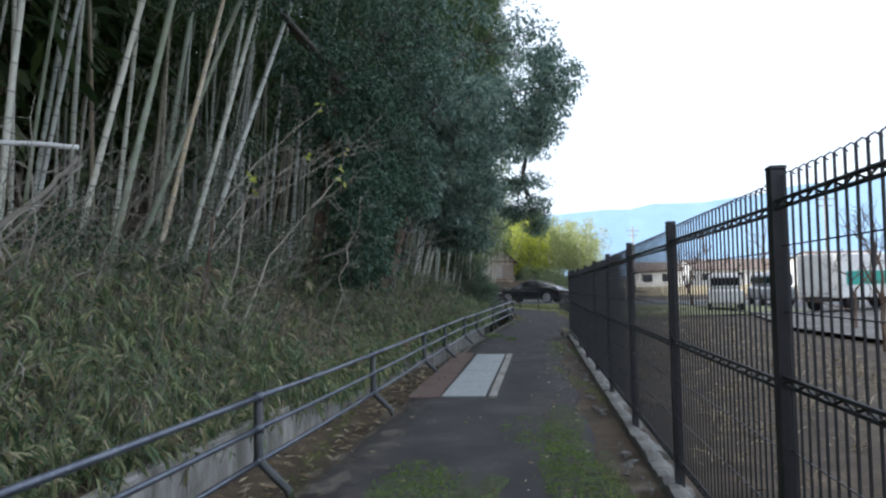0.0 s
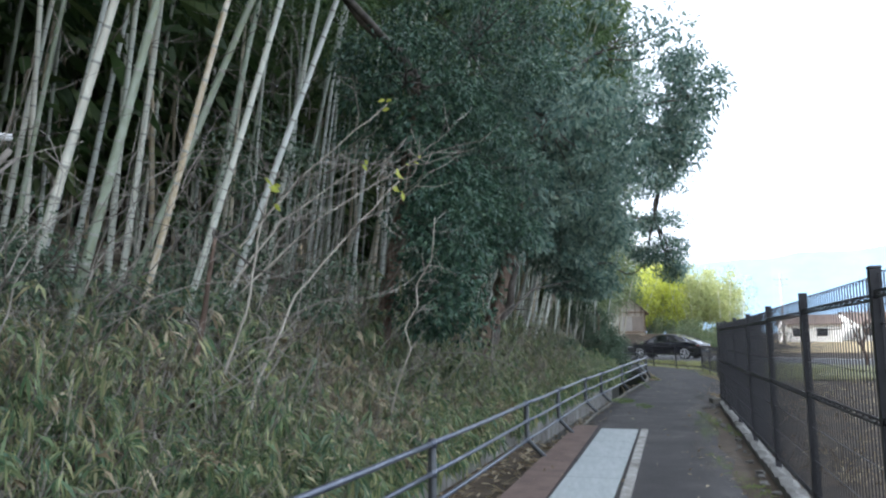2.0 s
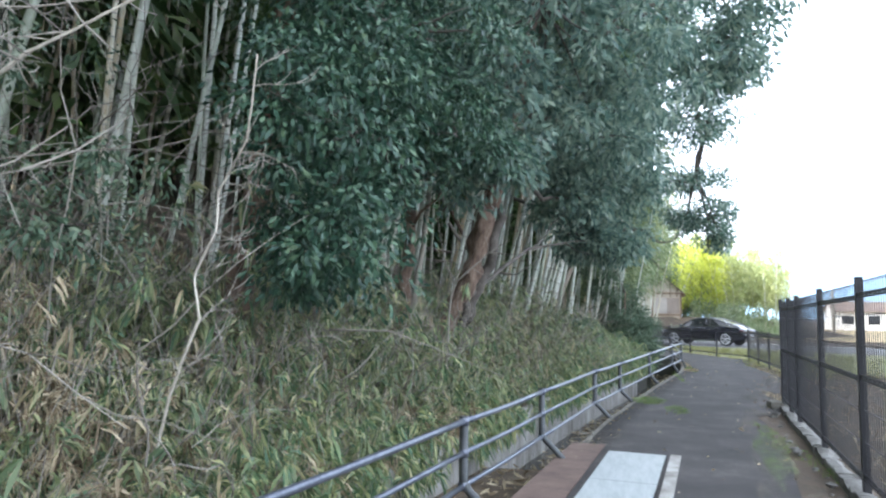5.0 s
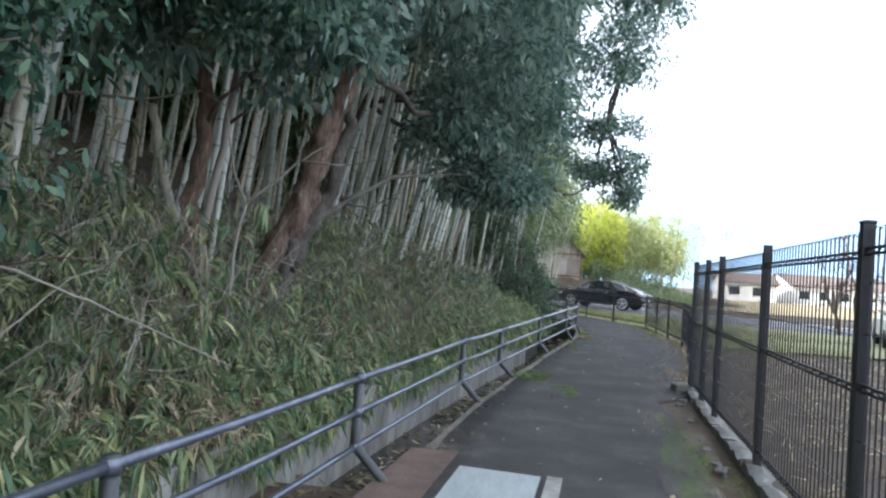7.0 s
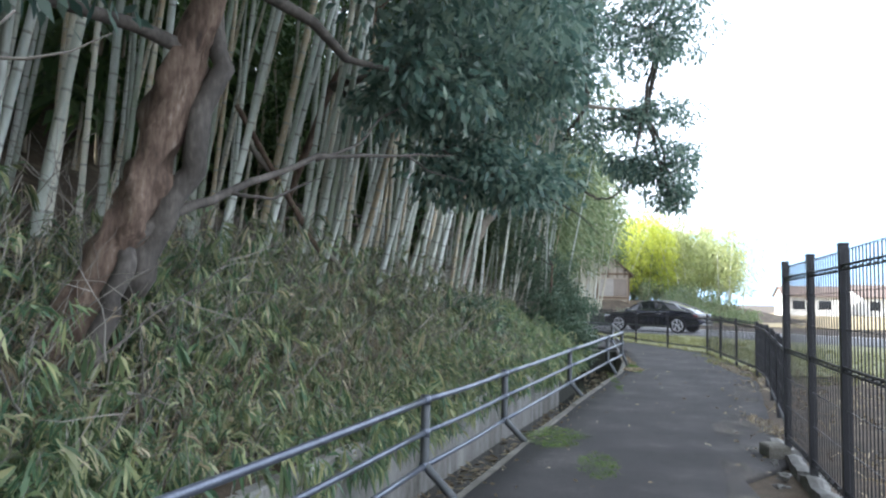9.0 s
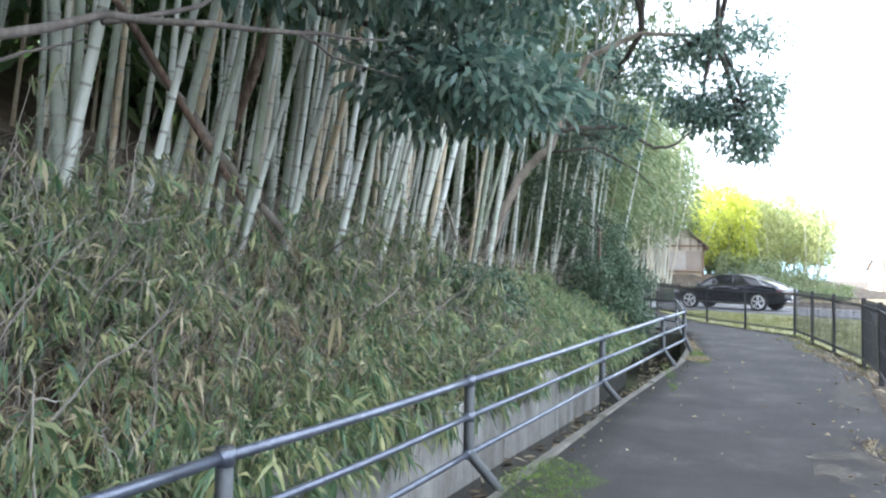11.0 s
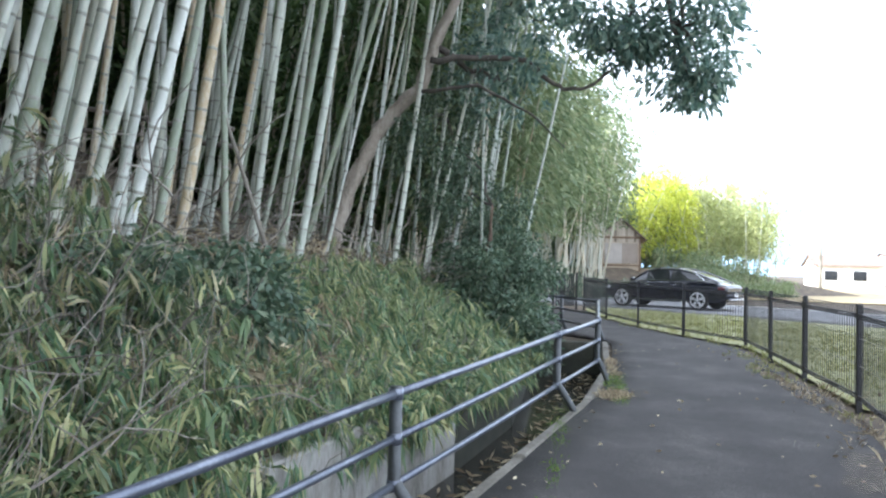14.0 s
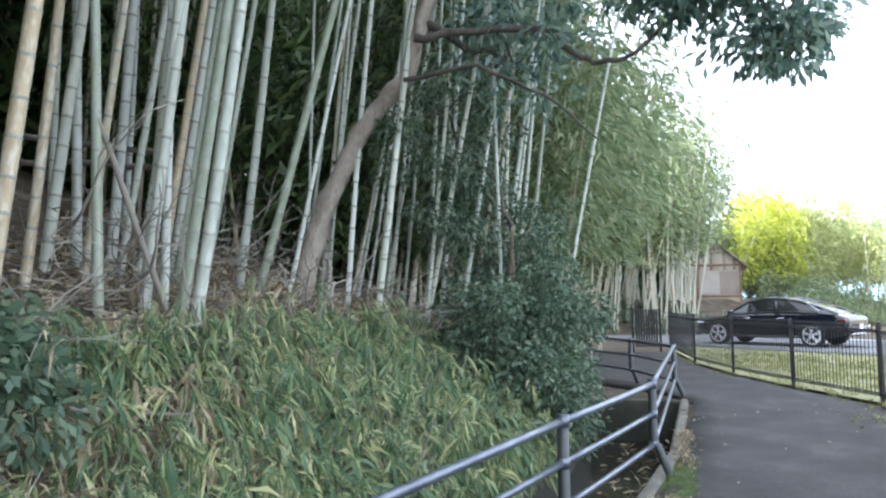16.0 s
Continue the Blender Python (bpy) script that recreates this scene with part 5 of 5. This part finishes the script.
        for x in (-1.40, 1.42):
            w = thing("wheel", "", "", (x, s * 0.80, 0.33))
            w.parent = car
            t = Buf()
            t.tube([(0, -0.115, 0), (0, -0.10, 0), (0, 0.10, 0), (0, 0.115, 0)], [0.30, 0.33, 0.33, 0.30], 28)
            part("tyre", t, TYRE, w, smooth=True)
            k = Buf()
            o = s * 0.118
            for i in range(28):
                a, e = 2 * math.pi * i / 28, 2 * math.pi * (i + 1) / 28
                k.face([(0.265 * math.cos(a), o, 0.265 * math.sin(a)), (0.265 * math.cos(e), o, 0.265 * math.sin(e)), (0.21 * math.cos(e), o * 1.03, 0.21 * math.sin(e)), (0.21 * math.cos(a), o * 1.03, 0.21 * math.sin(a))])
            for i in range(5):
                a = 2 * math.pi * i / 5 + 0.3
                for q in (-0.12, 0.12):
                    k.tube([(0.04 * math.cos(a), o * 1.04, 0.04 * math.sin(a)), (0.24 * math.cos(a + q), o * 1.02, 0.24 * math.sin(a + q))], [0.028, 0.02], 5)
            k.tube([(0, o * 0.98, 0), (0, o * 1.1, 0)], 0.05, 10)
            part("rim", k, RIM, w, "silver spoked alloy rim")
            arch = Buf()
            arch.tube([(x + 0.36 * math.cos(a), s * 0.89, 0.33 + 0.36 * math.sin(a)) for a in [math.pi * i / 12 for i in range(13)]], 0.03, 5)
            part("wheel_arch", arch, TYRE, car)
    d = Buf()
    d.box((-2.33, 0, 0.50), (0.10, 1.50, 0.18), bevel=0.04)
    part("bumper", d, CARPAINT, car, smooth=True)
    d = Buf()
    d.box((-2.385, 0, 0.56), (0.012, 0.34, 0.16))
    part("number_plate", d, WHITE, car, "white number plate")
    d = Buf()
    d.box((-2.35, 0, 0.37), (0.08, 1.3, 0.06), bevel=0.015)
    part("bumper_trim", d, CHROME, car, "silver lower bumper trim")
    car.matrix_basis = pose(6.06, 47.5, -0.012, 0, 0, 148.0) @ Matrix.Diagonal((1, 1, 1.02, 1))


build_car()


# ---- grass verge between fence and road ----
def tufts(name, label, spots, per, tall, mat, seed, category="grass"):
    """spots: ellipses (x, y, rx, ry, tufts)."""
    rg = np.random.default_rng(seed)
    P, A, L = [], [], []
    for x, y, rx, ry, n in spots:
        for _ in range(n):
            a, r = rg.uniform(0, 6.283), math.sqrt(rg.random())
            px, py = x + rx * r * math.cos(a), y + ry * r * math.sin(a)
            pz = gz(py)
            P.append(np.array([[px, py, pz]]) + rg.normal(size=(per, 3)) * np.array([[0.03, 0.03, 0.0]]))
            A.append(rg.normal(size=(per, 3)) * 0.5 + np.array([[0, 0, 1.0]]))
            L.append(rg.uniform(0.4, 1.2, per) * tall)
    P, A, L = np.concatenate(P), unit(np.concatenate(A)), np.concatenate(L)
    return tagged(part(name, leaf_mesh(name, P, A, L, np.maximum(L * 0.11, 0.004), mat, 0.35, rng=rg), None), label, category, kind="stuff")


b = Buf()
b.face([(LOW_FENCE[4][0] + 0.06, LOW_FENCE[4][1], gz(28.8) - 0.004), (16, 29, -0.07), (15.5, 35.2, -0.02), (8.3, 41.6, 0.0), (3.15, 46.2, 0.0), (3.02, 44.1, gz(44.1) - 0.004), (3.58, 40.0, gz(40) - 0.004), (4.2, 37.85, gz(37.85) - 0.004), (4.95, 36.05, gz(36) - 0.004), (5.75, 34.4, gz(34.4) - 0.004), (5.72, 32.6, gz(32.6) - 0.004), (5.66, 30.75, gz(30.75) - 0.004)])
tagged(part("verge", b, LAWN), "short pale green turf between fence and road", "verge", kind="structure")
verge = []
rg = np.random.default_rng(61)
for x, y in [(6.4, 38.5), (5.6, 40.0), (4.9, 41.5), (7.2, 36.8), (8.2, 35.0), (4.4, 43.0), (7.4, 39.6), (8.6, 37.6), (9.5, 35.5), (7, 33.5), (7.2, 31), (6.6, 28.5), (8.5, 32.5), (9, 29.5), (10.5, 33.5), (6.4, 42), (4.6, 40.2), (5.1, 38.2), (5.9, 36.6), (6.5, 35.0), (6.4, 33.0), (6.4, 31.0)]:
    verge.append((x, y, 1.4, 1.4, 210))
tufts("verge_grass", "short pale green and yellow grass on the verge", verge, 7, 0.11, GRASS, 62)
tufts("path_weeds", "bright green moss and weeds growing over the path", [(-0.25, 5.2, 0.35, 1.1, 520), (0.0, 4.2, 0.6, 0.9, 640), (1.05, 5.4, 0.30, 1.5, 800), (1.15, 7.0, 0.2, 0.8, 160), (0.35, 4.0, 0.5, 0.9, 220), (0.9, 7.4, 0.3, 1.0, 120), (1.5, 21.4, 0.28, 0.55, 170), (1.9, 20.2, 0.18, 0.5, 70), (2.9, 17, 0.12, 2.2, 150), (2.1, 11, 0.12, 2.5, 130), (3.15, 29.2, 0.10, 1.0, 160), (2.55, 26.5, 0.05, 1.5, 60), (-1.2, 6, 0.08, 3, 120)], 6, 0.05, MOSS, 63, "weeds")
tufts("dry_tuft", "dry straw tuft on the broken path edge", [(3.08, 28.75, 0.16, 0.3, 110), (3.2, 30.8, 0.08, 1.0, 60), (4.0, 22.5, 0.12, 0.9, 60), (5.2, 29.5, 0.1, 2, 90)], 6, 0.10, STRAW, 64, "grass")


# ---- house across the road ----
def build_house():
    house = thing("house", "small weathered house with brown roof behind the bamboo", "house")
    X, Y, Z = 4.4, 62.5, 1.0
    b = Buf()
    b.box((X + 1.3, Y + 2, Z + 1.15), (3.0, 4.0, 2.3))
    b.face([(X - 0.2, Y, Z + 2.3), (X + 2.8, Y, Z + 2.3), (X + 1.3, Y, Z + 3.3)])
    part("wall", b, PLASTER, house)
    b = Buf()
    for s in (-1, 1):
        x0, x1 = X + 1.3, X + 1.3 + s * 1.9
        z0, z1 = Z + 3.42, Z + 2.16
        top = [(x0, Y - 0.35, z0), (x1, Y - 0.35, z1), (x1, Y + 4.3, z1), (x0, Y + 4.3, z0)]
        b.face(top)
        b.face([(x, y, z - 0.1) for x, y, z in top][::-1])
        b.face([top[0], top[1], (x1, Y - 0.35, z1 - 0.1), (x0, Y - 0.35, z0 - 0.1)])
        b.face([top[1], top[2], (x1, Y + 4.3, z1 - 0.1), (x1, Y - 0.35, z1 - 0.1)])
    part("roof", b, ROOF, house)
    b = Buf()
    b.box((X + 1.3, Y - 0.06, Z + 2.25), (3.1, 0.14, 0.12), bevel=0.01)
    b.box((X + 2.72, Y - 0.05, Z + 1.1), (0.14, 0.14, 2.2), bevel=0.01)
    b.box((X - 0.1, Y - 0.05, Z + 1.1), (0.14, 0.14, 2.2), bevel=0.01)
    b.box((X + 1.3, Y - 0.05, Z + 0.62), (3.0, 0.12, 0.10), bevel=0.01)
    part("timber_frame", b, WOOD, house)
    grey = material("silvered_board", [(0.3, (0.24, 0.20, 0.16)), (0.7, (0.52, 0.46, 0.38))], 0.85, 4, 40, 0.4, source="object", stretch=(1, 1, 0.2))
    for i in range(13):
        x = X + 0.02 + i * 0.213
        top = 2.3 + 0.96 * (1 - abs(x - X - 1.3) / 1.5)
        b = Buf()
        b.box((x, Y - 0.03, Z + (1.98 + top) / 2), (0.19, 0.05, top - 1.98), bevel=0.008)
        part("gable_board", b, grey, house)
    win = Buf()
    win.box((X + 0.72, Y - 0.04, Z + 1.32), (1.3, 0.08, 1.2), bevel=0.01)
    part("shutter", win, plain("faded_grey_shutter", (0.46, 0.42, 0.38), 0.7), house, "faded grey window shutter")
    b = Buf()
    b.box((X + 1.98, Y - 0.03, Z + 1.32), (1.2, 0.06, 1.2), bevel=0.01)
    part("shutter", b, plain("weathered_taupe_shutter", (0.30, 0.25, 0.21), 0.7), house, "weathered taupe shutter")
    house.matrix_basis = pose(X - 0.12, Y, Z) @ Matrix.Diagonal((0.74, 0.8, 0.98, 1)) @ pose(-X, -Y, -Z)


build_house()


# ---- gate posts by the path bend ----
def build_gate():
    gate = thing("gate_panel", "dark slatted gate panel beside the path", "gate")
    for x in (2.0, 2.72):
        b = Buf()
        b.box((x, 43.6, gz(43.6) + 0.58), (0.06, 0.06, 1.2), bevel=0.006)
        part("post", b, BLACK, gate)
    for i in range(9):
        b = Buf()
        b.box((2.1 + i * 0.066, 43.6, gz(43.6) + 0.62), (0.05, 0.02, 1.02), bevel=0.004)
        part("slat", b, BLACK, gate)


build_gate()


# ---- field, vehicles and trees beyond the tall fence ----
YARD = material("grey_brown_gravel", [(0.3, (0.09, 0.08, 0.07)), (0.5, (0.17, 0.155, 0.14)), (0.72, (0.30, 0.285, 0.26))], 0.95, 0.9, 30, 0.8)
b = Buf()
for i in range(24):
    a, e = (9.5 + i * 8, 52 - i * 1.5), (9.5 + (i + 1) * 8, 52 - (i + 1) * 1.5)
    b.face([(a[0], a[1] + 6, 0.02), (e[0], e[1] + 6, 0.02), (e[0], 130, 0.06), (a[0], 130, 0.06)])
tagged(part("dry_field", b, DRYFIELD), "flat field of dry yellow grass beyond the road", "field", kind="structure")
b = Buf()
b.face([(9, -25, -0.04), (60, -25, -0.04), (60, 34, -0.04), (14, 34, -0.06), (10.5, 21, -0.1)])
tagged(part("car_park", b, YARD), "pale gravel yard behind the wire fence", "yard", kind="structure")


def truck(x, y, rz, label, stripe):
    t = thing("truck", label, "truck")
    b = Buf()
    b.box((0, 0, 1.45), (4.2, 1.9, 1.8), bevel=0.05)
    part("cargo_box", b, WHITE, t)
    b = Buf()
    b.box((0, -0.96, 1.35), (3.4, 0.02, 0.55))
    b.box((0, 0.96, 1.35), (3.4, 0.02, 0.55))
    part("stripe", b, stripe, t, "broad painted stripe")
    b = Buf()
    b.box((2.85, 0, 1.15), (1.4, 1.8, 1.5), bevel=0.16)
    part("cab", b, WHITE, t)
    b = Buf()
    b.box((2.95, 0, 1.5), (1.0, 1.82, 0.5), bevel=0.05)
    b.box((3.5, 0, 1.5), (0.12, 1.5, 0.55), bevel=0.04)
    part("window_glass", b, GLASS, t)
    b = Buf()
    b.box((0.4, 0, 0.5), (5.6, 0.9, 0.2), bevel=0.02)
    part("chassis", b, TYRE, t)
    for wx in (-1.3, 2.7):
        for s in (-0.8, 0.8):
            b = Buf()
            b.tube([(wx, s - 0.12, 0.36), (wx, s + 0.12, 0.36)], 0.36, 16)
            part("wheel", b, TYRE, t, smooth=True)
    t.matrix_basis = pose(x, y, -0.05, 0, 0, rz)


truck(17.2, 29.5, 25, "white box truck with a teal stripe parked in the yard", TEAL)
truck(23.5, 33.5, 5, "white box truck with a green panel parked in the yard", TEAL)


def small_car(x, y, rz, paint, label):
    c = thing("van", label, "van")
    b = Buf()
    for x0, x1, w, z0, z1 in ((-1.65, 1.65, 0.74, 0.25, 0.95),):
        b.box(((x0 + x1) / 2, 0, (z0 + z1) / 2), (x1 - x0, 2 * w, z1 - z0), bevel=0.12)
    b.box((-0.2, 0, 1.3), (2.7, 1.36, 0.75), bevel=0.14)
    part("body", b, paint, c)
    b = Buf()
    b.box((-0.2, 0, 1.28), (2.5, 1.40, 0.42), bevel=0.05)
    b.box((-0.2, 0, 1.28), (2.74, 1.2, 0.42), bevel=0.05)
    part("window_glass", b, GLASS, c)
    for wx in (-1.1, 1.1):
        for s in (-0.68, 0.68):
            b = Buf()
            b.tube([(wx, s - 0.08, 0.28), (wx, s + 0.08, 0.28)], 0.28, 14)
            part("wheel", b, TYRE, c, smooth=True)
    c.matrix_basis = pose(x, y, -0.05, 0, 0, rz)


small_car(13.2, 33.0, 70, WHITE, "white minivan parked in the yard")
small_car(17.0, 36.5, 80, plain("silver_paint", (0.45, 0.46, 0.48), 0.35, 0.6), "silver minivan parked in the yard")


def bare_tree(x, y, h, seed, label="bare leafless tree beyond the wire fence"):
    rg = np.random.default_rng(seed)
    tree = thing("bare_tree", label, "tree")
    b, fine = Buf(), Buf()

    def grow(p, d, ln, r, depth):
        pts = [p]
        for _ in range(4):
            d = d + rg.normal(size=3) * 0.13
            d[2] += 0.05
            d /= np.linalg.norm(d)
            pts.append(pts[-1] + d * ln / 4)
        (b if depth > 2 else fine).tube([tuple(q) for q in pts], [r * (1 - 0.11 * i) for i in range(5)], 6 if depth > 2 else 4, caps=False)
        if depth:
            for _ in range(3):
                e = d + rg.normal(size=3) * 0.55
                e /= np.linalg.norm(e)
                grow(pts[int(rg.integers(2, 5))], e, ln * rg.uniform(0.6, 0.8), r * 0.58, depth - 1)

    grow(np.array([x, y, -0.2]), np.array([0, 0, 1.0]), h * 0.4, h * 0.018, 4)
    part("trunk", b, BARK, tree)
    part("bare_crown", fine, BARK, tree)["kind"] = "stuff"


bare_tree(9.4, 15.0, 3.4, 71)
bare_tree(13.5, 38.0, 4.6, 72)
bare_tree(17.5, 45.0, 5.0, 73)
bare_tree(12.0, 20.5, 3.0, 74)
bare_tree(24, 52, 6.0, 75)


def pole(x, y, h):
    p = thing("utility_pole", "grey concrete utility pole with crossarm", "utility pole")
    b = Buf()
    b.tube([(x, y, -0.3), (x, y, h)], [0.16, 0.1], 10)
    part("mast", b, CONCRETE, p, smooth=True)
    b = Buf()
    b.box((x, y, h - 0.6), (1.6, 0.08, 0.1))
    b.box((x, y, h - 1.2), (1.2, 0.08, 0.1))
    part("crossarm", b, CONCRETE, p)


pole(24, 88, 8.0)
pole(33, 60, 8.5)


def shed(x, y, w, d, h, label, rz=0):
    s = thing("building", label, "building")
    b = Buf()
    b.box((0, 0, h / 2), (w, d, h))
    for e in (-w / 2, w / 2):
        b.face([(e, -d / 2, h), (e, d / 2, h), (e, 0, h + d * 0.20)])
    part("wall", b, WHITE, s)
    b = Buf()
    for q in (-1, 1):
        top = [(-w / 2 - 0.3, 0, h + d * 0.22), (w / 2 + 0.3, 0, h + d * 0.22), (w / 2 + 0.3, q * (d / 2 + 0.4), h), (-w / 2 - 0.3, q * (d / 2 + 0.4), h)]
        b.face(top)
        b.face([(a, e, z - 0.12) for a, e, z in top][::-1])
        b.face([top[2], top[3], (top[3][0], top[3][1], h - 0.12), (top[2][0], top[2][1], h - 0.12)])
    part("roof", b, ROOF, s)
    for i in range(int(w // 3)):
        b = Buf()
        b.box((-w / 2 + 1.6 + 3 * i, -d / 2 - 0.02, h * 0.55), (1.4, 0.08, 1.1))
        part("window", b, GLASS, s)
    s.matrix_basis = pose(x, y, -0.05, 0, 0, rz)


shed(48, 118, 16, 8, 2.6, "long low white building with a dark roof", 10)
shed(34, 112, 7, 6, 2.6, "small white house with a brown roof", -5)
shed(50, 88, 12, 8, 2.6, "white workshop building behind the yard", 20)
shed(30, 40, 12, 6, 2.8, "white prefabricated building behind the yard", 60)

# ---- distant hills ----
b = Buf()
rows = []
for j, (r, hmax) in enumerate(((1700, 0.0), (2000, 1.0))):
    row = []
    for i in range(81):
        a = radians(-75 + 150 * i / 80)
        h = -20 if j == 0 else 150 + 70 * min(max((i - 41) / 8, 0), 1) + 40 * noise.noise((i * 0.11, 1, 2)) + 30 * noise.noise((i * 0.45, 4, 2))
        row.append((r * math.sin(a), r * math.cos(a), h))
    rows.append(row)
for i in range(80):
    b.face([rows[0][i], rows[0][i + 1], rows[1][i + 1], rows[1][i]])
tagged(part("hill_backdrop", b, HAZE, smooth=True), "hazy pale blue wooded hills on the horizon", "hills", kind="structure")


# ---- dirt and litter on the path ----
def dirt_patch(x, y, rx, ry, mat, label, seed, rz=0.0):
    """A thin uneven spread of dirt with a ragged outline."""
    rg = random.Random(seed)
    b = Buf()
    co, si = math.cos(rz), math.sin(rz)
    ring = []
    n = 40
    for i in range(n):
        a = 2 * math.pi * i / n
        r = 0.75 + 0.35 * noise.noise((math.cos(a) * 2.2, math.sin(a) * 2.2, seed * 3.1)) + rg.uniform(-0.09, 0.09)
        u, v = rx * r * math.cos(a), ry * r * math.sin(a)
        px, py = x + u * co - v * si, y + u * si + v * co
        ring.append((px, py, gz(py) + 0.009))
    for i in range(n):
        b.face([(x, y, gz(y) + 0.014), ring[i], ring[(i + 1) % n]])
    return tagged(part("dirt_patch", b, mat), label, "dirt", kind="structure")


SAND = material("pale_gravelly_dirt", [(0.3, (0.10, 0.085, 0.065)), (0.5, (0.21, 0.18, 0.142)), (0.72, (0.40, 0.36, 0.30))], 0.95, 5, 60, 1.0)
sn, sl = SAND.node_tree.nodes, SAND.node_tree.links
gap_noise = sn.new("ShaderNodeTexNoise")
gap_noise.inputs["Scale"].default_value, gap_noise.inputs["Detail"].default_value, gap_noise.inputs["Roughness"].default_value = 3.5, 8, 0.75
gap_ramp = sn.new("ShaderNodeValToRGB")
gap_ramp.color_ramp.elements[0].position, gap_ramp.color_ramp.elements[1].position = 0.46, 0.78
gap_co = sn.new("ShaderNodeTexCoord")
sl.new(gap_co.outputs["Object"], gap_noise.inputs["Vector"])
sl.new(gap_noise.outputs["Fac"], gap_ramp.inputs["Fac"])
sl.new(gap_ramp.outputs["Color"], sn["Principled BSDF"].inputs["Alpha"])
for k, (x, y, rx, ry, rz) in enumerate([(-0.75, 6.6, 0.42, 2.0, -0.15), (-0.5, 9.0, 0.35, 1.2, -0.2), (-0.9, 5.0, 0.4, 1.1, -0.1), (1.35, 8.6, 0.4, 2.6, -0.13), (1.2, 5.0, 0.4, 1.8, -0.13), (2.25, 14.0, 0.4, 3.6, -0.13), (2.9, 18.3, 0.4, 3.0, -0.13), (3.65, 22.4, 0.4, 1.4, -0.2), (4.6, 25.9, 0.3, 2.0, -0.25), (3.15, 28.75, 0.34, 0.7, -0.2), (5.3, 30.0, 0.25, 1.8, 0.0), (0.55, 16.9, 0.5, 0.8, -0.1), (0.3, 4.2, 1.0, 1.0, 0.0)]):
    dirt_patch(x, y, rx, ry, SAND, "pale gravelly dirt spread at the path edge", k + 1, rz)

MOSSY = material("thin_moss_film", [(0.3, (0.055, 0.08, 0.025)), (0.5, (0.10, 0.145, 0.04)), (0.72, (0.18, 0.22, 0.07))], 0.95, 6, 60, 1.0)
mn, ml = MOSSY.node_tree.nodes, MOSSY.node_tree.links
moss_noise = mn.new("ShaderNodeTexNoise")
moss_noise.inputs["Scale"].default_value, moss_noise.inputs["Detail"].default_value, moss_noise.inputs["Roughness"].default_value = 5.5, 10, 0.8
moss_ramp = mn.new("ShaderNodeValToRGB")
moss_ramp.color_ramp.elements[0].position, moss_ramp.color_ramp.elements[1].position = 0.45, 0.66
moss_co = mn.new("ShaderNodeTexCoord")
ml.new(moss_co.outputs["Object"], moss_noise.inputs["Vector"])
ml.new(moss_noise.outputs["Fac"], moss_ramp.inputs["Fac"])
ml.new(moss_ramp.outputs["Color"], mn["Principled BSDF"].inputs["Alpha"])
for k, (x, y, rx, ry, rz) in enumerate([(1.5, 21.4, 0.42, 0.75, -0.1), (1.9, 20.2, 0.22, 0.6, -0.1), (-0.1, 4.8, 0.7, 1.5, -0.1), (1.08, 5.4, 0.42, 1.9, -0.1), (1.35, 8.0, 0.25, 1.4, -0.13), (2.6, 16.5, 0.22, 2.2, -0.13), (3.18, 29.6, 0.14, 1.2, -0.1)]):
    patch_ob = dirt_patch(x, y, rx, ry, MOSSY, "thin film of green moss on the asphalt", k + 40, rz)
    patch_ob.name = "moss_patch"
    patch_ob["category"] = "moss"
    patch_ob.location.z = 0.004

rg = np.random.default_rng(91)
P, A = [], []
for _ in range(420):
    y = float(rg.uniform(3, 34))
    side = rg.random()
    x0 = railx(min(y, 29.5)) + 0.36
    w = 2.2
    x = x0 + w * (side ** 3 if rg.random() < 0.6 else 1 - 0.25 * side ** 2)
    P.append((x, y, gz(y) + 0.014))
    A.append((rg.normal(), rg.normal(), 0.15))
tagged(part("fallen_leaves", leaf_mesh("fallen_leaves", np.array(P), unit(np.array(A)), 0.055, 0.02, STRAW, 0.05, rng=rg), None), "scattered dry fallen leaves on the asphalt", "leaf litter", kind="stuff")
P, A = [], []
for _ in range(1500):
    y = float(rg.uniform(3, 34))
    P.append((railx(y) + float(rg.uniform(-0.75, 0.15)), y, gz(y) - min(ditch_depth(y) + 0.03, 0.585)))
    A.append((rg.normal(), rg.normal(), 0.25))
tagged(part("ditch_litter", leaf_mesh("ditch_litter", np.array(P), unit(np.array(A)), 0.14, 0.03, STRAW, 0.05, rng=rg), None), "brown dead leaves and stalks lying in the ditch", "leaf litter", kind="stuff")

rg = np.random.default_rng(97)
P, A, L = [], [], []
for _ in range(1300):
    y = float(rg.uniform(-2, 30))
    x = fencex(y) + float(rg.uniform(0.3, 5.5))
    P.append(np.array([[x, y, gz(y) - 0.06]]) + rg.normal(size=(6, 3)) * np.array([[0.06, 0.06, 0.0]]))
    A.append(rg.normal(size=(6, 3)) * 0.7 + np.array([[0, 0, 0.8]]))
    L.append(rg.uniform(0.1, 0.4, 6))
tagged(part("field_weeds", leaf_mesh("field_weeds", np.concatenate(P), unit(np.concatenate(A)), np.concatenate(L), 0.018, STRAW, 0.4, rng=rg), None), "withered brown weeds on the bare ground behind the fence", "weeds", kind="stuff")

# small block at the end of the tall fence
b = Buf()
b.box((3.62, 21.0, gz(21) + 0.05), (0.2, 0.26, 0.14), 0.1, bevel=0.015)
tagged(part("footing_block", b, EDGE), "dark concrete footing block by the fence end", "block")
